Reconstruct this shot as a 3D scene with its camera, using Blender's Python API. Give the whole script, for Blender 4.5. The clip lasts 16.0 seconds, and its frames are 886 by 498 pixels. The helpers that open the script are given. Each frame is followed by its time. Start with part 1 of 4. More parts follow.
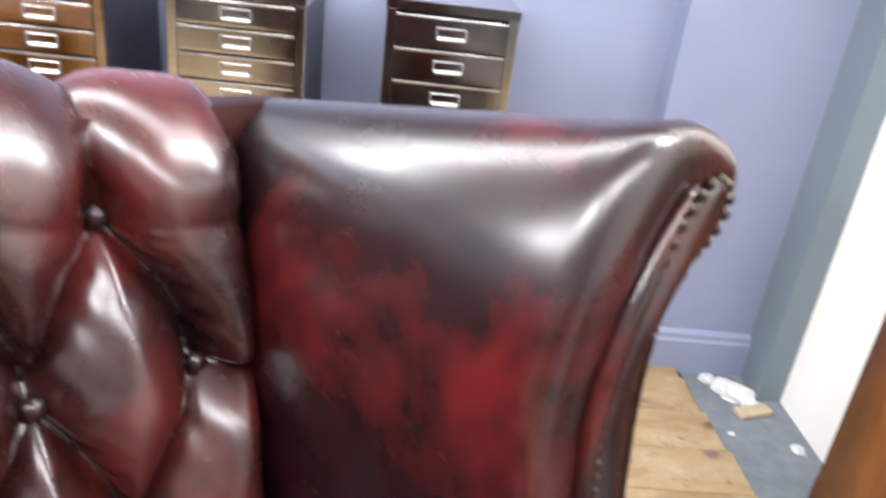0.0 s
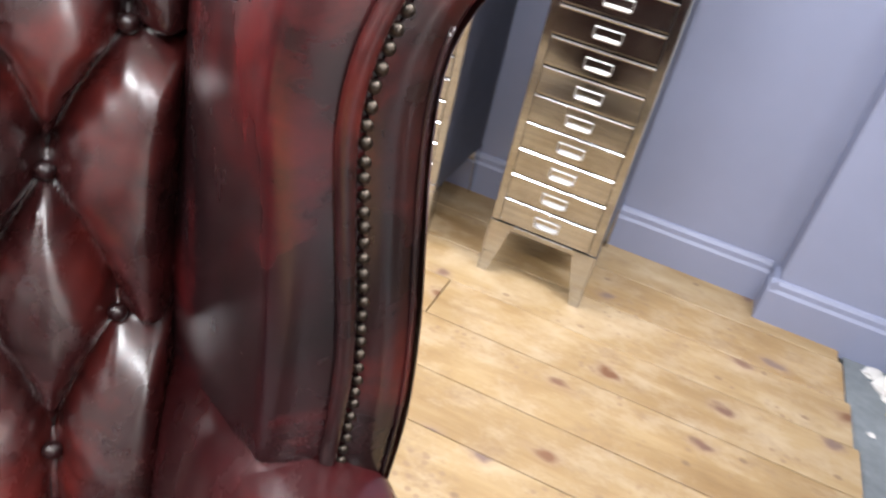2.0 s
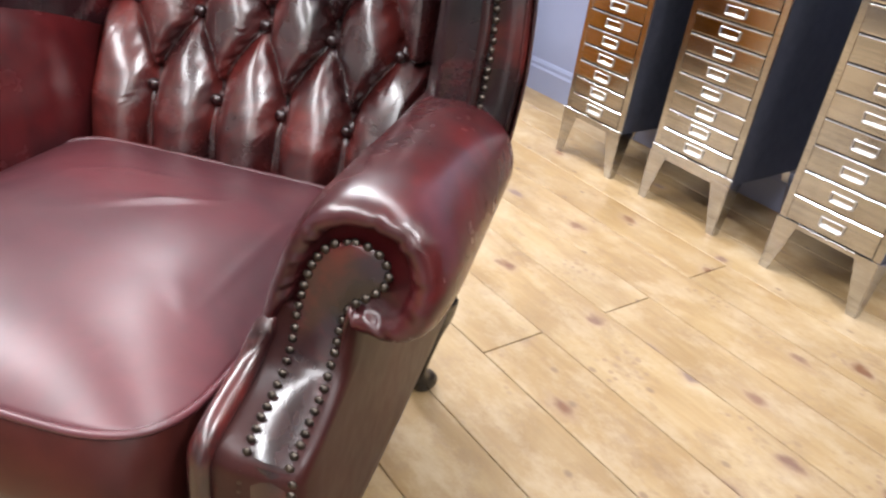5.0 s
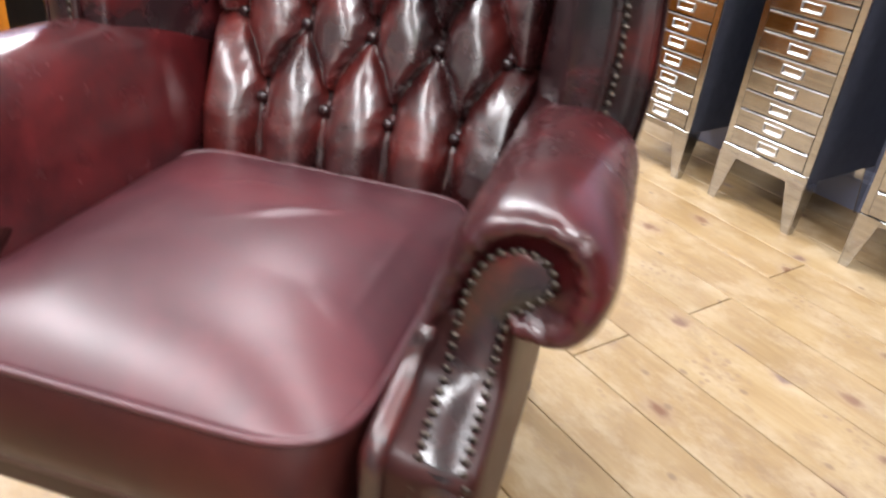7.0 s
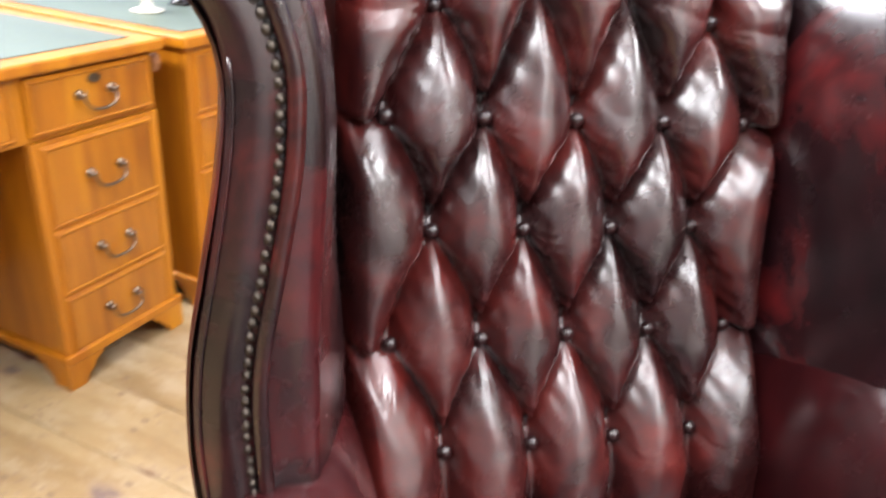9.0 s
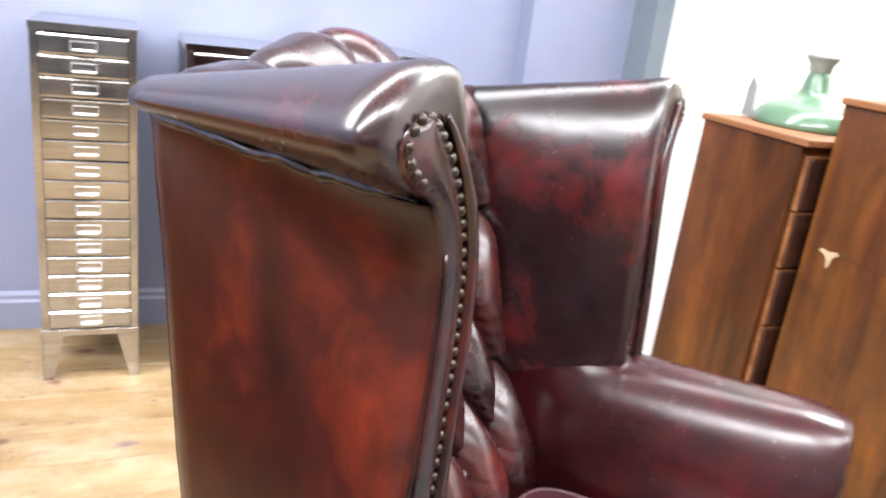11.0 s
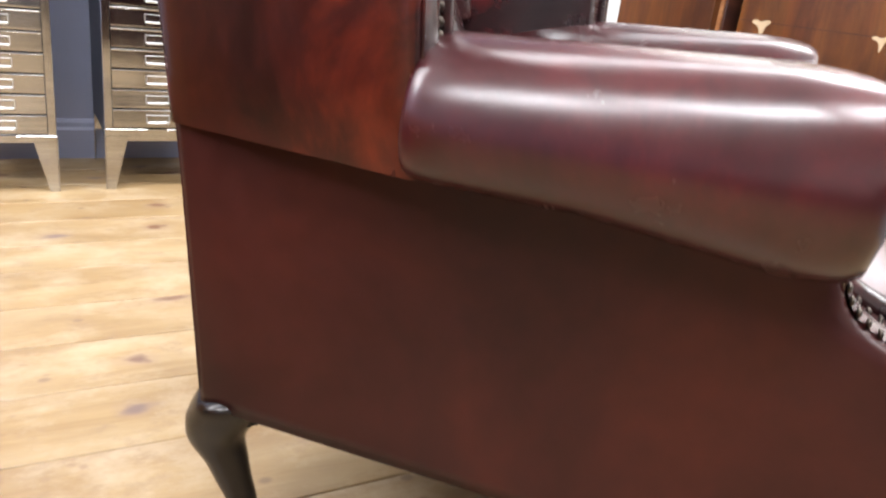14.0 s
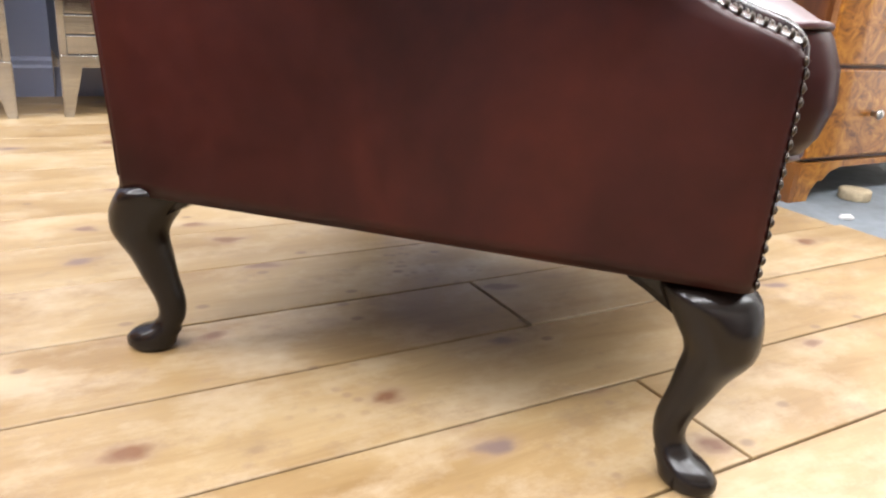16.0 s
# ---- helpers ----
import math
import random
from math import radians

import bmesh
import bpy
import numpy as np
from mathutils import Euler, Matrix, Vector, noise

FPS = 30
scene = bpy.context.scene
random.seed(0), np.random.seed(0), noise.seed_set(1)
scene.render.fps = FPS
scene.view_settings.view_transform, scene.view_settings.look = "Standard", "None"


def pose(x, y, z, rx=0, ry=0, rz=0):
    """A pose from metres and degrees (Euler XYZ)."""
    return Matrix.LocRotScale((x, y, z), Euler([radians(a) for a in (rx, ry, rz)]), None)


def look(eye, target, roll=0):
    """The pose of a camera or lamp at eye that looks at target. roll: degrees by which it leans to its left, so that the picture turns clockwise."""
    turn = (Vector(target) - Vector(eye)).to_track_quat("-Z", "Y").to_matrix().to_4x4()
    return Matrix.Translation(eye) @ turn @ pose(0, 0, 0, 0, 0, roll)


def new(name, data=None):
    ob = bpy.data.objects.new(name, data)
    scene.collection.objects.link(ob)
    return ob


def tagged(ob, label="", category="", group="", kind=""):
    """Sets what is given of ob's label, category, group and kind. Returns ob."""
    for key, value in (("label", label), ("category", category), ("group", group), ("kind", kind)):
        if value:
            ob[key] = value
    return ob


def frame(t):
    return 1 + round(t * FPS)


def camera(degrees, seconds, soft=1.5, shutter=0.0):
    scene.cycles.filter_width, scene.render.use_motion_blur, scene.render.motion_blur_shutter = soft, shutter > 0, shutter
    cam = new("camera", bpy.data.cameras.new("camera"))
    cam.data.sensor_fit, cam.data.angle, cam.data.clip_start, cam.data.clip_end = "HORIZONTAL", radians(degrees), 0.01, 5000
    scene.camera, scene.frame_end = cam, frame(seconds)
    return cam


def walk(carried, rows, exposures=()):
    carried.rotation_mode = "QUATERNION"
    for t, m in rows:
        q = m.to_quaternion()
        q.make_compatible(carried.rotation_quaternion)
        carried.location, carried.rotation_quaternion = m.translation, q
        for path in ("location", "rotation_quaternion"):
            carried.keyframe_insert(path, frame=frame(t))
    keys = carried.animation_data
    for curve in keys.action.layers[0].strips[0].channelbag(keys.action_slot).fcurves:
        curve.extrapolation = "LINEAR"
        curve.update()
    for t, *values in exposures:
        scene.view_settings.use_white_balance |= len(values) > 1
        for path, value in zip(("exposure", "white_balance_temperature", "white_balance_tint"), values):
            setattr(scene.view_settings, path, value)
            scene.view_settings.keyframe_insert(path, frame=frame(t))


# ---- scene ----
cam = camera(60.75, 16.0, soft=2.2, shutter=0.5)
PATH = [
    (0, (0.275, -0.283, 1.24), (0.418, 1.523, 0.393), 7.1),
    (0.5, (0.314, -0.308, 1.209), (0.623, 1.427, 0.265), 10.3),
    (1, (0.363, -0.322, 1.184), (0.652, 1.373, 0.163), 12.9),
    (1.5, (0.445, -0.296, 1.159), (0.428, 1.399, 0.098), 13.2),
    (2, (0.585, -0.28, 1.139), (0.132, 1.328, 0.039), 13.5),
    (2.5, (0.675, -0.313, 1.123), (0.02, 1.243, 0.051), 12.0),
    (3, (0.827, -0.385, 1.105), (0.005, 1.12, 0.076), 12.0),
    (3.5, (0.917, -0.433, 1.096), (0.042, 1.023, 0.04), 11.6),
    (4, (0.988, -0.452, 1.079), (0.013, 0.92, -0.001), 10.7),
    (4.5, (1.1, -0.47, 1.011), (-0.066, 0.759, -0.051), 10.9),
    (4.7, (1.134, -0.483, 0.985), (-0.168, 0.658, -0.017), 9.1),
    (6.8, (1.135, -0.552, 0.946), (-0.297, 0.434, -0.042), 6.1),
    (7, (1.07, -0.603, 0.969), (-0.329, 0.425, -0.023), 6.0),
    (7.5, (0.891, -0.752, 1.039), (-0.389, 0.43, 0.057), 5.9),
    (8, (0.691, -0.871, 1.032), (-0.488, 0.427, 0.07), 5.2),
    (8.5, (0.377, -0.852, 1.084), (-0.641, 0.588, 0.141), 3.0),
    (9, (0.182, -0.804, 1.146), (-0.547, 0.841, 0.273), 4.2),
    (9.5, (0.009, -0.836, 1.186), (-0.228, 1.001, 0.432), 5.8),
    (9.7, (-0.053, -0.85, 1.207), (-0.135, 1.011, 0.481), 7.2),
    (11.8, (-0.467, -0.886, 1.202), (0.505, 0.752, 0.591), 4.5),
    (12, (-0.472, -0.887, 1.174), (0.504, 0.747, 0.56), 4.3),
    (12.5, (-0.452, -0.901, 1.066), (0.509, 0.786, 0.586), 5.4),
    (13, (-0.46, -0.924, 0.926), (0.47, 0.774, 0.421), 5.5),
    (13.5, (-0.462, -0.958, 0.794), (0.489, 0.688, 0.171), 6.6),
    (14, (-0.454, -0.98, 0.71), (0.506, 0.639, 0.034), 7.0),
    (14.5, (-0.432, -1.002, 0.647), (0.537, 0.612, -0.029), 5.6),
    (15, (-0.397, -1.075, 0.596), (0.599, 0.589, 0.107), 3.2),
    (15.5, (-0.405, -1.136, 0.51), (0.596, 0.484, -0.102), 4.4),
    (16, (-0.406, -1.142, 0.49), (0.57, 0.464, -0.194), 4.5),
]

walk(cam, [(t, look(eye, target, roll)) for t, eye, target, roll in PATH],
     exposures=((0.0, 0.0), (1.5, -0.12), (2.5, 0.12), (3.5, 0.08), (4.5, -0.03), (7.0, -0.05), (8.5, 0.08), (9.5, 0.18), (12.0, 0.14), (13.0, 0.22), (13.5, 0.15), (14.5, 0.0), (16.0, 0.02)))

# ---- light ----
world = bpy.data.worlds.new("world")
scene.world = world
world.use_nodes = True
world.node_tree.nodes["Background"].inputs[0].default_value = (0.9, 0.95, 1.0, 1)
world.node_tree.nodes["Background"].inputs[1].default_value = 0.03
scene.view_settings.exposure = 0.0


def ceiling_lamp(x, y, z, sx, sy, watts, colour=(0.975, 0.985, 1.03)):
    data = bpy.data.lights.new("ceiling_lamp", "AREA")
    data.shape, data.size, data.size_y, data.energy, data.color = "RECTANGLE", sx, sy, watts, colour
    ob = new("ceiling_lamp", data)
    ob.matrix_world = pose(x, y, z)
    return ob


# two rows of unseen lamps along the shop, placed from highlights;
# the one at (2.7, -1.5) is added to brighten the buttoned back
for lx, ly, watts in ((2.4, 0.35, 130), (0.9, 0.6, 32), (-0.6, 0.6, 48), (-2.1, 0.6, 85), (-3.6, 0.6, 150), (2.7, -1.5, 70), (0.9, -1.5, 80), (-0.9, -1.5, 115), (-2.7, -1.5, 135)):
    ceiling_lamp(lx, ly, 2.86, 1.5, 0.5, watts)
# ---- materials ----


def material(name):
    m = bpy.data.materials.new(name)
    m.use_nodes = True
    nt = m.node_tree
    return m, nt, nt.nodes["Principled BSDF"]


def node(nt, kind, **inputs):
    n = nt.nodes.new(kind)
    for key, value in inputs.items():
        n.inputs[key.replace("_", " ")].default_value = value
    return n


def coords(nt, scale=(1, 1, 1), jitter=False):
    """Object coordinates in metres, stretched; jitter shifts each piece by its own random number."""
    tc = nt.nodes.new("ShaderNodeTexCoord")
    mp = nt.nodes.new("ShaderNodeMapping")
    mp.inputs["Scale"].default_value = scale
    nt.links.new(tc.outputs["Object"], mp.inputs["Vector"])
    if jitter:
        info = nt.nodes.new("ShaderNodeObjectInfo")
        mul = nt.nodes.new("ShaderNodeVectorMath")
        mul.operation = "SCALE"
        mul.inputs[0].default_value = (37.0, 91.0, 53.0)
        nt.links.new(info.outputs["Random"], mul.inputs["Scale"])
        nt.links.new(mul.outputs[0], mp.inputs["Location"])
    return mp.outputs[0]


def noise_tex(nt, vec, scale, detail=4.0, rough=0.55, distortion=0.0):
    n = node(nt, "ShaderNodeTexNoise", Scale=scale, Detail=detail, Roughness=rough, Distortion=distortion)
    nt.links.new(vec, n.inputs["Vector"])
    return n.outputs["Fac"]


def ramp(nt, fac, stops):
    r = nt.nodes.new("ShaderNodeValToRGB")
    while len(r.color_ramp.elements) < len(stops):
        r.color_ramp.elements.new(0.5)
    for e, (p, c) in zip(r.color_ramp.elements, stops):
        e.position, e.color = p, (*c, 1) if len(c) == 3 else c
    nt.links.new(fac, r.inputs[0])
    return r.outputs[0]


def mix(nt, fac, a, b, mode="MIX"):
    m = nt.nodes.new("ShaderNodeMix")
    m.data_type, m.blend_type = "RGBA", mode
    for sock, value in ((m.inputs[0], fac), (m.inputs[6], a), (m.inputs[7], b)):
        if isinstance(value, (int, float)):
            sock.default_value = value
        elif isinstance(value, tuple):
            sock.default_value = (*value, 1)
        else:
            nt.links.new(value, sock)
    return m.outputs[2]


def bump(nt, bsdf, height, strength, distance=0.002, after=None):
    b = node(nt, "ShaderNodeBump", Strength=strength, Distance=distance)
    nt.links.new(height, b.inputs["Height"])
    if after is not None:
        nt.links.new(after, b.inputs["Normal"])
    nt.links.new(b.outputs[0], bsdf.inputs["Normal"])
    return b.outputs[0]


def leather(name, dark, mid, red, shifted=0.0, size=4.2, rough=(0.40, 0.50), shift=(0.36, 0.5, 0.64), ior=1.45, coat=1.0, coat_rough=0.24, coat_ior=1.5, stretch=(1, 1, 1), sheen=0.12):
    """Rub-off leather: dark finish over red, with a waxed top coat."""
    m, nt, b = material(name)
    v = coords(nt)
    place = node(nt, "ShaderNodeVectorMath")
    place.inputs[1].default_value = (shifted, shifted, shifted)
    nt.links.new(coords(nt, stretch), place.inputs[0])
    big = noise_tex(nt, place.outputs[0], size, 7.0, 0.62, 0.35)
    small = noise_tex(nt, v, 38.0, 2.0, 0.5)
    colour = ramp(nt, big, [(shift[0], dark), (shift[1], mid), (shift[2], red)])
    colour = mix(nt, 0.6, colour, ramp(nt, small, [(0.30, (0.72, 0.72, 0.72)), (0.7, (1.0, 1.0, 1.0))]), "MULTIPLY")
    nt.links.new(colour, b.inputs["Base Color"])
    nt.links.new(ramp(nt, small, [(0.3, (rough[0],) * 3), (0.75, (rough[1],) * 3)]), b.inputs["Roughness"])
    b.inputs["Coat Weight"].default_value = coat
    nt.links.new(ramp(nt, noise_tex(nt, v, 16.0, 5.0, 0.65), [(0.35, (coat_rough,) * 3), (0.7, (coat_rough + 0.07,) * 3)]), b.inputs["Coat Roughness"])
    first = bump(nt, b, noise_tex(nt, v, 130.0, 2.0, 0.5), 0.02, 0.0005)
    second = bump(nt, b, noise_tex(nt, v, 11.0, 2.0, 0.5), 0.07, 0.003, first)
    nt.links.new(second, b.inputs["Coat Normal"])
    b.inputs["IOR"].default_value = ior
    b.inputs["Specular IOR Level"].default_value = sheen
    b.inputs["Coat IOR"].default_value = coat_ior
    return m


LEATHER_ARM = leather("arm_leather", (0.009, 0.0021, 0.0028), (0.034, 0.0044, 0.0054), (0.085, 0.0078, 0.0088), size=5.0, shift=(0.28, 0.50, 0.74), coat=0.85, coat_rough=0.22, coat_ior=1.5, sheen=0.08)
LEATHER = leather("oxblood_leather", (0.003, 0.0012, 0.0020), (0.014, 0.0026, 0.0036), (0.085, 0.0062, 0.0070), shifted=7.9, size=5.5, shift=(0.35, 0.53, 0.69), coat=1.0, coat_rough=0.22, coat_ior=1.58)
LEATHER_TUFT = leather("tufted_leather", (0.005, 0.0014, 0.0017), (0.027, 0.0042, 0.0042), (0.098, 0.0105, 0.0080), size=6.5, shift=(0.30, 0.48, 0.68), coat_rough=0.23, coat_ior=1.6, sheen=0.14)
LEATHER_SIDE = leather("side_leather", (0.013, 0.0032, 0.0032), (0.028, 0.0060, 0.0050), (0.048, 0.0092, 0.0062), size=3.2, rough=(0.42, 0.52), shift=(0.30, 0.52, 0.72), ior=1.38, coat=0.25, coat_rough=0.30)
LEATHER_SEAT = leather("seat_leather", (0.040, 0.0108, 0.0146), (0.057, 0.0140, 0.0186), (0.074, 0.0154, 0.0196), size=4.0, rough=(0.44, 0.52), coat=0.65, coat_rough=0.35, coat_ior=1.5, sheen=0.25)
LEATHER_FRONT = leather("front_strip_leather", (0.006, 0.0022, 0.0026), (0.019, 0.0042, 0.0045), (0.062, 0.0080, 0.0068), size=11.0, coat=1.0, coat_rough=0.2)
LEATHER_WING_OUT = leather("outside_wing_leather", (0.012, 0.0028, 0.0026), (0.030, 0.0050, 0.0037), (0.115, 0.0145, 0.0055), size=8.0, rough=(0.38, 0.46), ior=1.42, coat=0.6, coat_rough=0.2, shift=(0.34, 0.52, 0.73), stretch=(1, 1, 0.75), shifted=2.6)


def plain(name, colour, rough=0.5, metal=0.0, coat=0.0, grain=0.12, scale=60.0):
    m, nt, b = material(name)
    v = coords(nt)
    n = noise_tex(nt, v, scale, 5.0, 0.6)
    n2 = noise_tex(nt, v, scale * 0.08, 3.0, 0.5)
    lo = tuple(c * (1 - grain) for c in colour)
    hi = tuple(min(1.0, c * (1 + grain)) for c in colour)
    c = mix(nt, 0.5, ramp(nt, n, [(0.3, lo), (0.7, hi)]), ramp(nt, n2, [(0.3, lo), (0.7, hi)]))
    nt.links.new(c, b.inputs["Base Color"])
    b.inputs["Roughness"].default_value, b.inputs["Metallic"].default_value, b.inputs["Coat Weight"].default_value = rough, metal, coat
    bump(nt, b, n, 0.08, 0.001)
    return m


def wood(name, dark, mid, light, along, rough=0.35, coat=0.2, scale=1.0, figure=0.3, mottle=0.0):
    """along: 0, 1 or 2, the axis of the grain."""
    m, nt, b = material(name)
    s = [14.0 * scale] * 3
    s[along] = 1.1 * scale
    v = coords(nt, tuple(s), True)
    fine = [150.0] * 3
    fine[along] = 6.0
    vf = coords(nt, tuple(fine), True)
    a = noise_tex(nt, v, 1.0, 4.0, 0.6, 1.2)
    f = noise_tex(nt, vf, 1.0, 3.0, 0.6)
    c = ramp(nt, a, [(0.3, dark), (0.5, mid), (0.7, light)])
    c = mix(nt, figure, c, ramp(nt, f, [(0.3, (0.4, 0.4, 0.4)), (0.7, (1, 1, 1))]), "MULTIPLY")
    if mottle:
        patch = noise_tex(nt, coords(nt, (2.2, 2.2, 1.0), True), 3.0, 5.0, 0.68, 0.8)
        c = mix(nt, mottle, c, ramp(nt, patch, [(0.34, (0.30, 0.25, 0.22)), (0.5, (1.0, 1.0, 1.0)), (0.68, (1.9, 1.7, 1.3))]), "MULTIPLY")
    nt.links.new(c, b.inputs["Base Color"])
    b.inputs["Roughness"].default_value = rough
    b.inputs["Coat Weight"].default_value = coat
    b.inputs["Coat Roughness"].default_value = 0.15
    bump(nt, b, f, 0.08, 0.0006)
    return m


YEW = wood("yew_veneer", (0.33, 0.098, 0.004), (0.43, 0.145, 0.005), (0.50, 0.19, 0.008), 2, 0.36, 0.10, 0.6, 0.2)
YEW_SIDE = wood("yew_side_veneer", (0.22, 0.060, 0.004), (0.38, 0.125, 0.005), (0.47, 0.175, 0.008), 2, 0.30, 0.4, 0.8, 0.3)
MAHOGANY = wood("worn_mahogany", (0.050, 0.0140, 0.0042), (0.098, 0.0310, 0.0062), (0.165, 0.0600, 0.0100), 2, 0.34, 0.35, 0.45, 0.22, 0.55)
MAHOGANY_DARK = wood("dark_mahogany", (0.022, 0.009, 0.006), (0.04, 0.014, 0.009), (0.065, 0.022, 0.012), 0, 0.35, 0.3)
EDGE_WOOD = wood("worn_edge_wood", (0.16, 0.06, 0.02), (0.25, 0.10, 0.035), (0.36, 0.17, 0.07), 1, 0.5, 0.0)
BLACK_WOOD = plain("ebonised_wood", (0.008, 0.0055, 0.0045), 0.24, 0.0, 0.0, 0.3)
BLACK_WOOD.node_tree.nodes["Principled BSDF"].inputs["Specular IOR Level"].default_value = 0.3


def burr():
    m, nt, b = material("burr_walnut")
    v = coords(nt, (1, 1, 1), True)
    a = noise_tex(nt, v, 14.0, 6.0, 0.65, 2.5)
    nt.links.new(ramp(nt, a, [(0.32, (0.09, 0.028, 0.006)), (0.5, (0.30, 0.115, 0.016)), (0.68, (0.46, 0.22, 0.04))]), b.inputs["Base Color"])
    b.inputs["Roughness"].default_value, b.inputs["Coat Weight"].default_value = 0.3, 0.4
    return m


BURR = burr()


def steel():
    m, nt, b = material("stripped_steel")
    v = coords(nt, (3.0, 40.0, 160.0), True)
    s = noise_tex(nt, v, 1.0, 4.0, 0.6)
    blot = noise_tex(nt, coords(nt, (1, 1, 1), True), 9.0, 4.0, 0.6)
    nt.links.new(mix(nt, 0.4, ramp(nt, s, [(0.3, (0.36, 0.36, 0.37)), (0.7, (0.60, 0.60, 0.61))]), ramp(nt, blot, [(0.3, (0.28, 0.28, 0.28)), (0.65, (0.66, 0.67, 0.68))])), b.inputs["Base Color"])
    nt.links.new(ramp(nt, blot, [(0.3, (0.10,) * 3), (0.7, (0.20,) * 3)]), b.inputs["Roughness"])
    b.inputs["Metallic"].default_value = 1.0
    bump(nt, b, blot, 0.04, 0.002)
    return m


STEEL = steel()
# darker and bluer than STEEL, for cabinet sides and backs
DARK_STEEL = plain("dark_bluish_steel", (0.060, 0.064, 0.085), 0.42, 0.6, 0.0, 0.3, 30.0)
CHROME = plain("nickel_plate", (0.52, 0.52, 0.51), 0.34, 1.0, 0.0, 0.1)
BRASS_OLD = plain("antique_brass", (0.065, 0.054, 0.045), 0.38, 1.0, 0.0, 0.3, 300.0)
BRONZE = plain("bronze_handle", (0.20, 0.15, 0.11), 0.35, 1.0, 0.0, 0.3, 200.0)


def floorboards():
    m, nt, b = material("old_pine_boards")
    v = coords(nt, (1.6, 9.0, 9.0), True)
    vf = coords(nt, (8.0, 110.0, 110.0), True)
    grain = noise_tex(nt, v, 1.0, 5.0, 0.6, 1.6)
    fine = noise_tex(nt, vf, 1.0, 3.0, 0.6)
    blot = noise_tex(nt, coords(nt, (1, 1.6, 1), True), 3.2, 5.0, 0.65)
    c = ramp(nt, grain, [(0.25, (0.238, 0.150, 0.066)), (0.5, (0.310, 0.215, 0.108)), (0.75, (0.365, 0.274, 0.158))])
    c = mix(nt, 0.16, c, ramp(nt, fine, [(0.3, (0.55, 0.5, 0.45)), (0.65, (1, 1, 1))]), "MULTIPLY")
    c = mix(nt, 0.55, c, ramp(nt, blot, [(0.28, (0.55, 0.47, 0.40)), (0.6, (1, 1, 1))]), "MULTIPLY")
    info = nt.nodes.new("ShaderNodeObjectInfo")
    c = mix(nt, 0.6, c, ramp(nt, info.outputs["Random"], [(0.0, (0.84, 0.75, 0.58)), (0.5, (1.0, 0.98, 0.92)), (1.0, (1.04, 1.06, 1.08))]), "MULTIPLY")
    # pale rubbed patches, grey stains, knots and scratches
    worn = noise_tex(nt, coords(nt, (1.6, 2.4, 2), True), 4.0, 6.0, 0.7)
    c = mix(nt, ramp(nt, worn, [(0.47, (0.0,) * 3), (0.68, (0.55,) * 3)]), c, (0.43, 0.345, 0.236))
    stain = noise_tex(nt, coords(nt, (3.2, 4.6, 4), True), 2.6, 6.0, 0.72)
    c = mix(nt, ramp(nt, stain, [(0.55, (0.0,) * 3), (0.72, (0.70,) * 3)]), c, (0.20, 0.130, 0.075))
    warp = node(nt, "ShaderNodeVectorMath")
    wob = nt.nodes.new("ShaderNodeTexNoise")
    wob.inputs["Scale"].default_value = 3.0
    wob.inputs["Detail"].default_value = 4.0
    kv = coords(nt, (3.9, 6.4, 4.0), True)
    nt.links.new(kv, wob.inputs["Vector"])
    nt.links.new(kv, warp.inputs[0])
    sc = nt.nodes.new("ShaderNodeVectorMath")
    sc.operation = "SCALE"
    sc.inputs["Scale"].default_value = 0.35
    nt.links.new(wob.outputs["Color"], sc.inputs[0])
    nt.links.new(sc.outputs[0], warp.inputs[1])
    knots = node(nt, "ShaderNodeTexVoronoi", Scale=1.0, Randomness=1.0)
    knots.voronoi_dimensions = "2D"
    nt.links.new(warp.outputs[0], knots.inputs["Vector"])
    pick = nt.nodes.new("ShaderNodeSeparateColor")
    nt.links.new(knots.outputs["Color"], pick.inputs[0])
    core = ramp(nt, knots.outputs["Distance"], [(0.045, (0.95,) * 3), (0.075, (0.60,) * 3), (0.120, (0.0,) * 3)])
    some = ramp(nt, pick.outputs[0], [(0.52, (0.0,) * 3), (0.56, (1.0,) * 3)])
    kmask = mix(nt, 1.0, core, some, "MULTIPLY")
    tone = ramp(nt, pick.outputs[1], [(0.3, (0.135, 0.060, 0.028)), (0.7, (0.15, 0.10, 0.085))])
    ring = mix(nt, 1.0, ramp(nt, knots.outputs["Distance"], [(0.09, (0.45,) * 3), (0.20, (0.0,) * 3)]), some, "MULTIPLY")
    c = mix(nt, ring, c, (0.24, 0.165, 0.115))
    c = mix(nt, kmask, c, tone)
    # small dents and spots
    spots = node(nt, "ShaderNodeTexVoronoi", Scale=1.0, Randomness=1.0)
    spots.voronoi_dimensions = "2D"
    nt.links.new(coords(nt, (9.0, 13.0, 9.0), True), spots.inputs["Vector"])
    which = nt.nodes.new("ShaderNodeSeparateColor")
    nt.links.new(spots.outputs["Color"], which.inputs[0])
    smask = mix(nt, 1.0, ramp(nt, spots.outputs["Distance"], [(0.05, (0.8,) * 3), (0.12, (0.0,) * 3)]), ramp(nt, which.outputs[0], [(0.80, (0.0,) * 3), (0.84, (1.0,) * 3)]), "MULTIPLY")
    c = mix(nt, smask, c, (0.16, 0.10, 0.06))
    # clusters of specks and paint drips
    specks = node(nt, "ShaderNodeTexVoronoi", Scale=1.0, Randomness=1.0)
    specks.voronoi_dimensions = "2D"
    nt.links.new(coords(nt, (34.0, 38.0, 34.0), True), specks.inputs["Vector"])
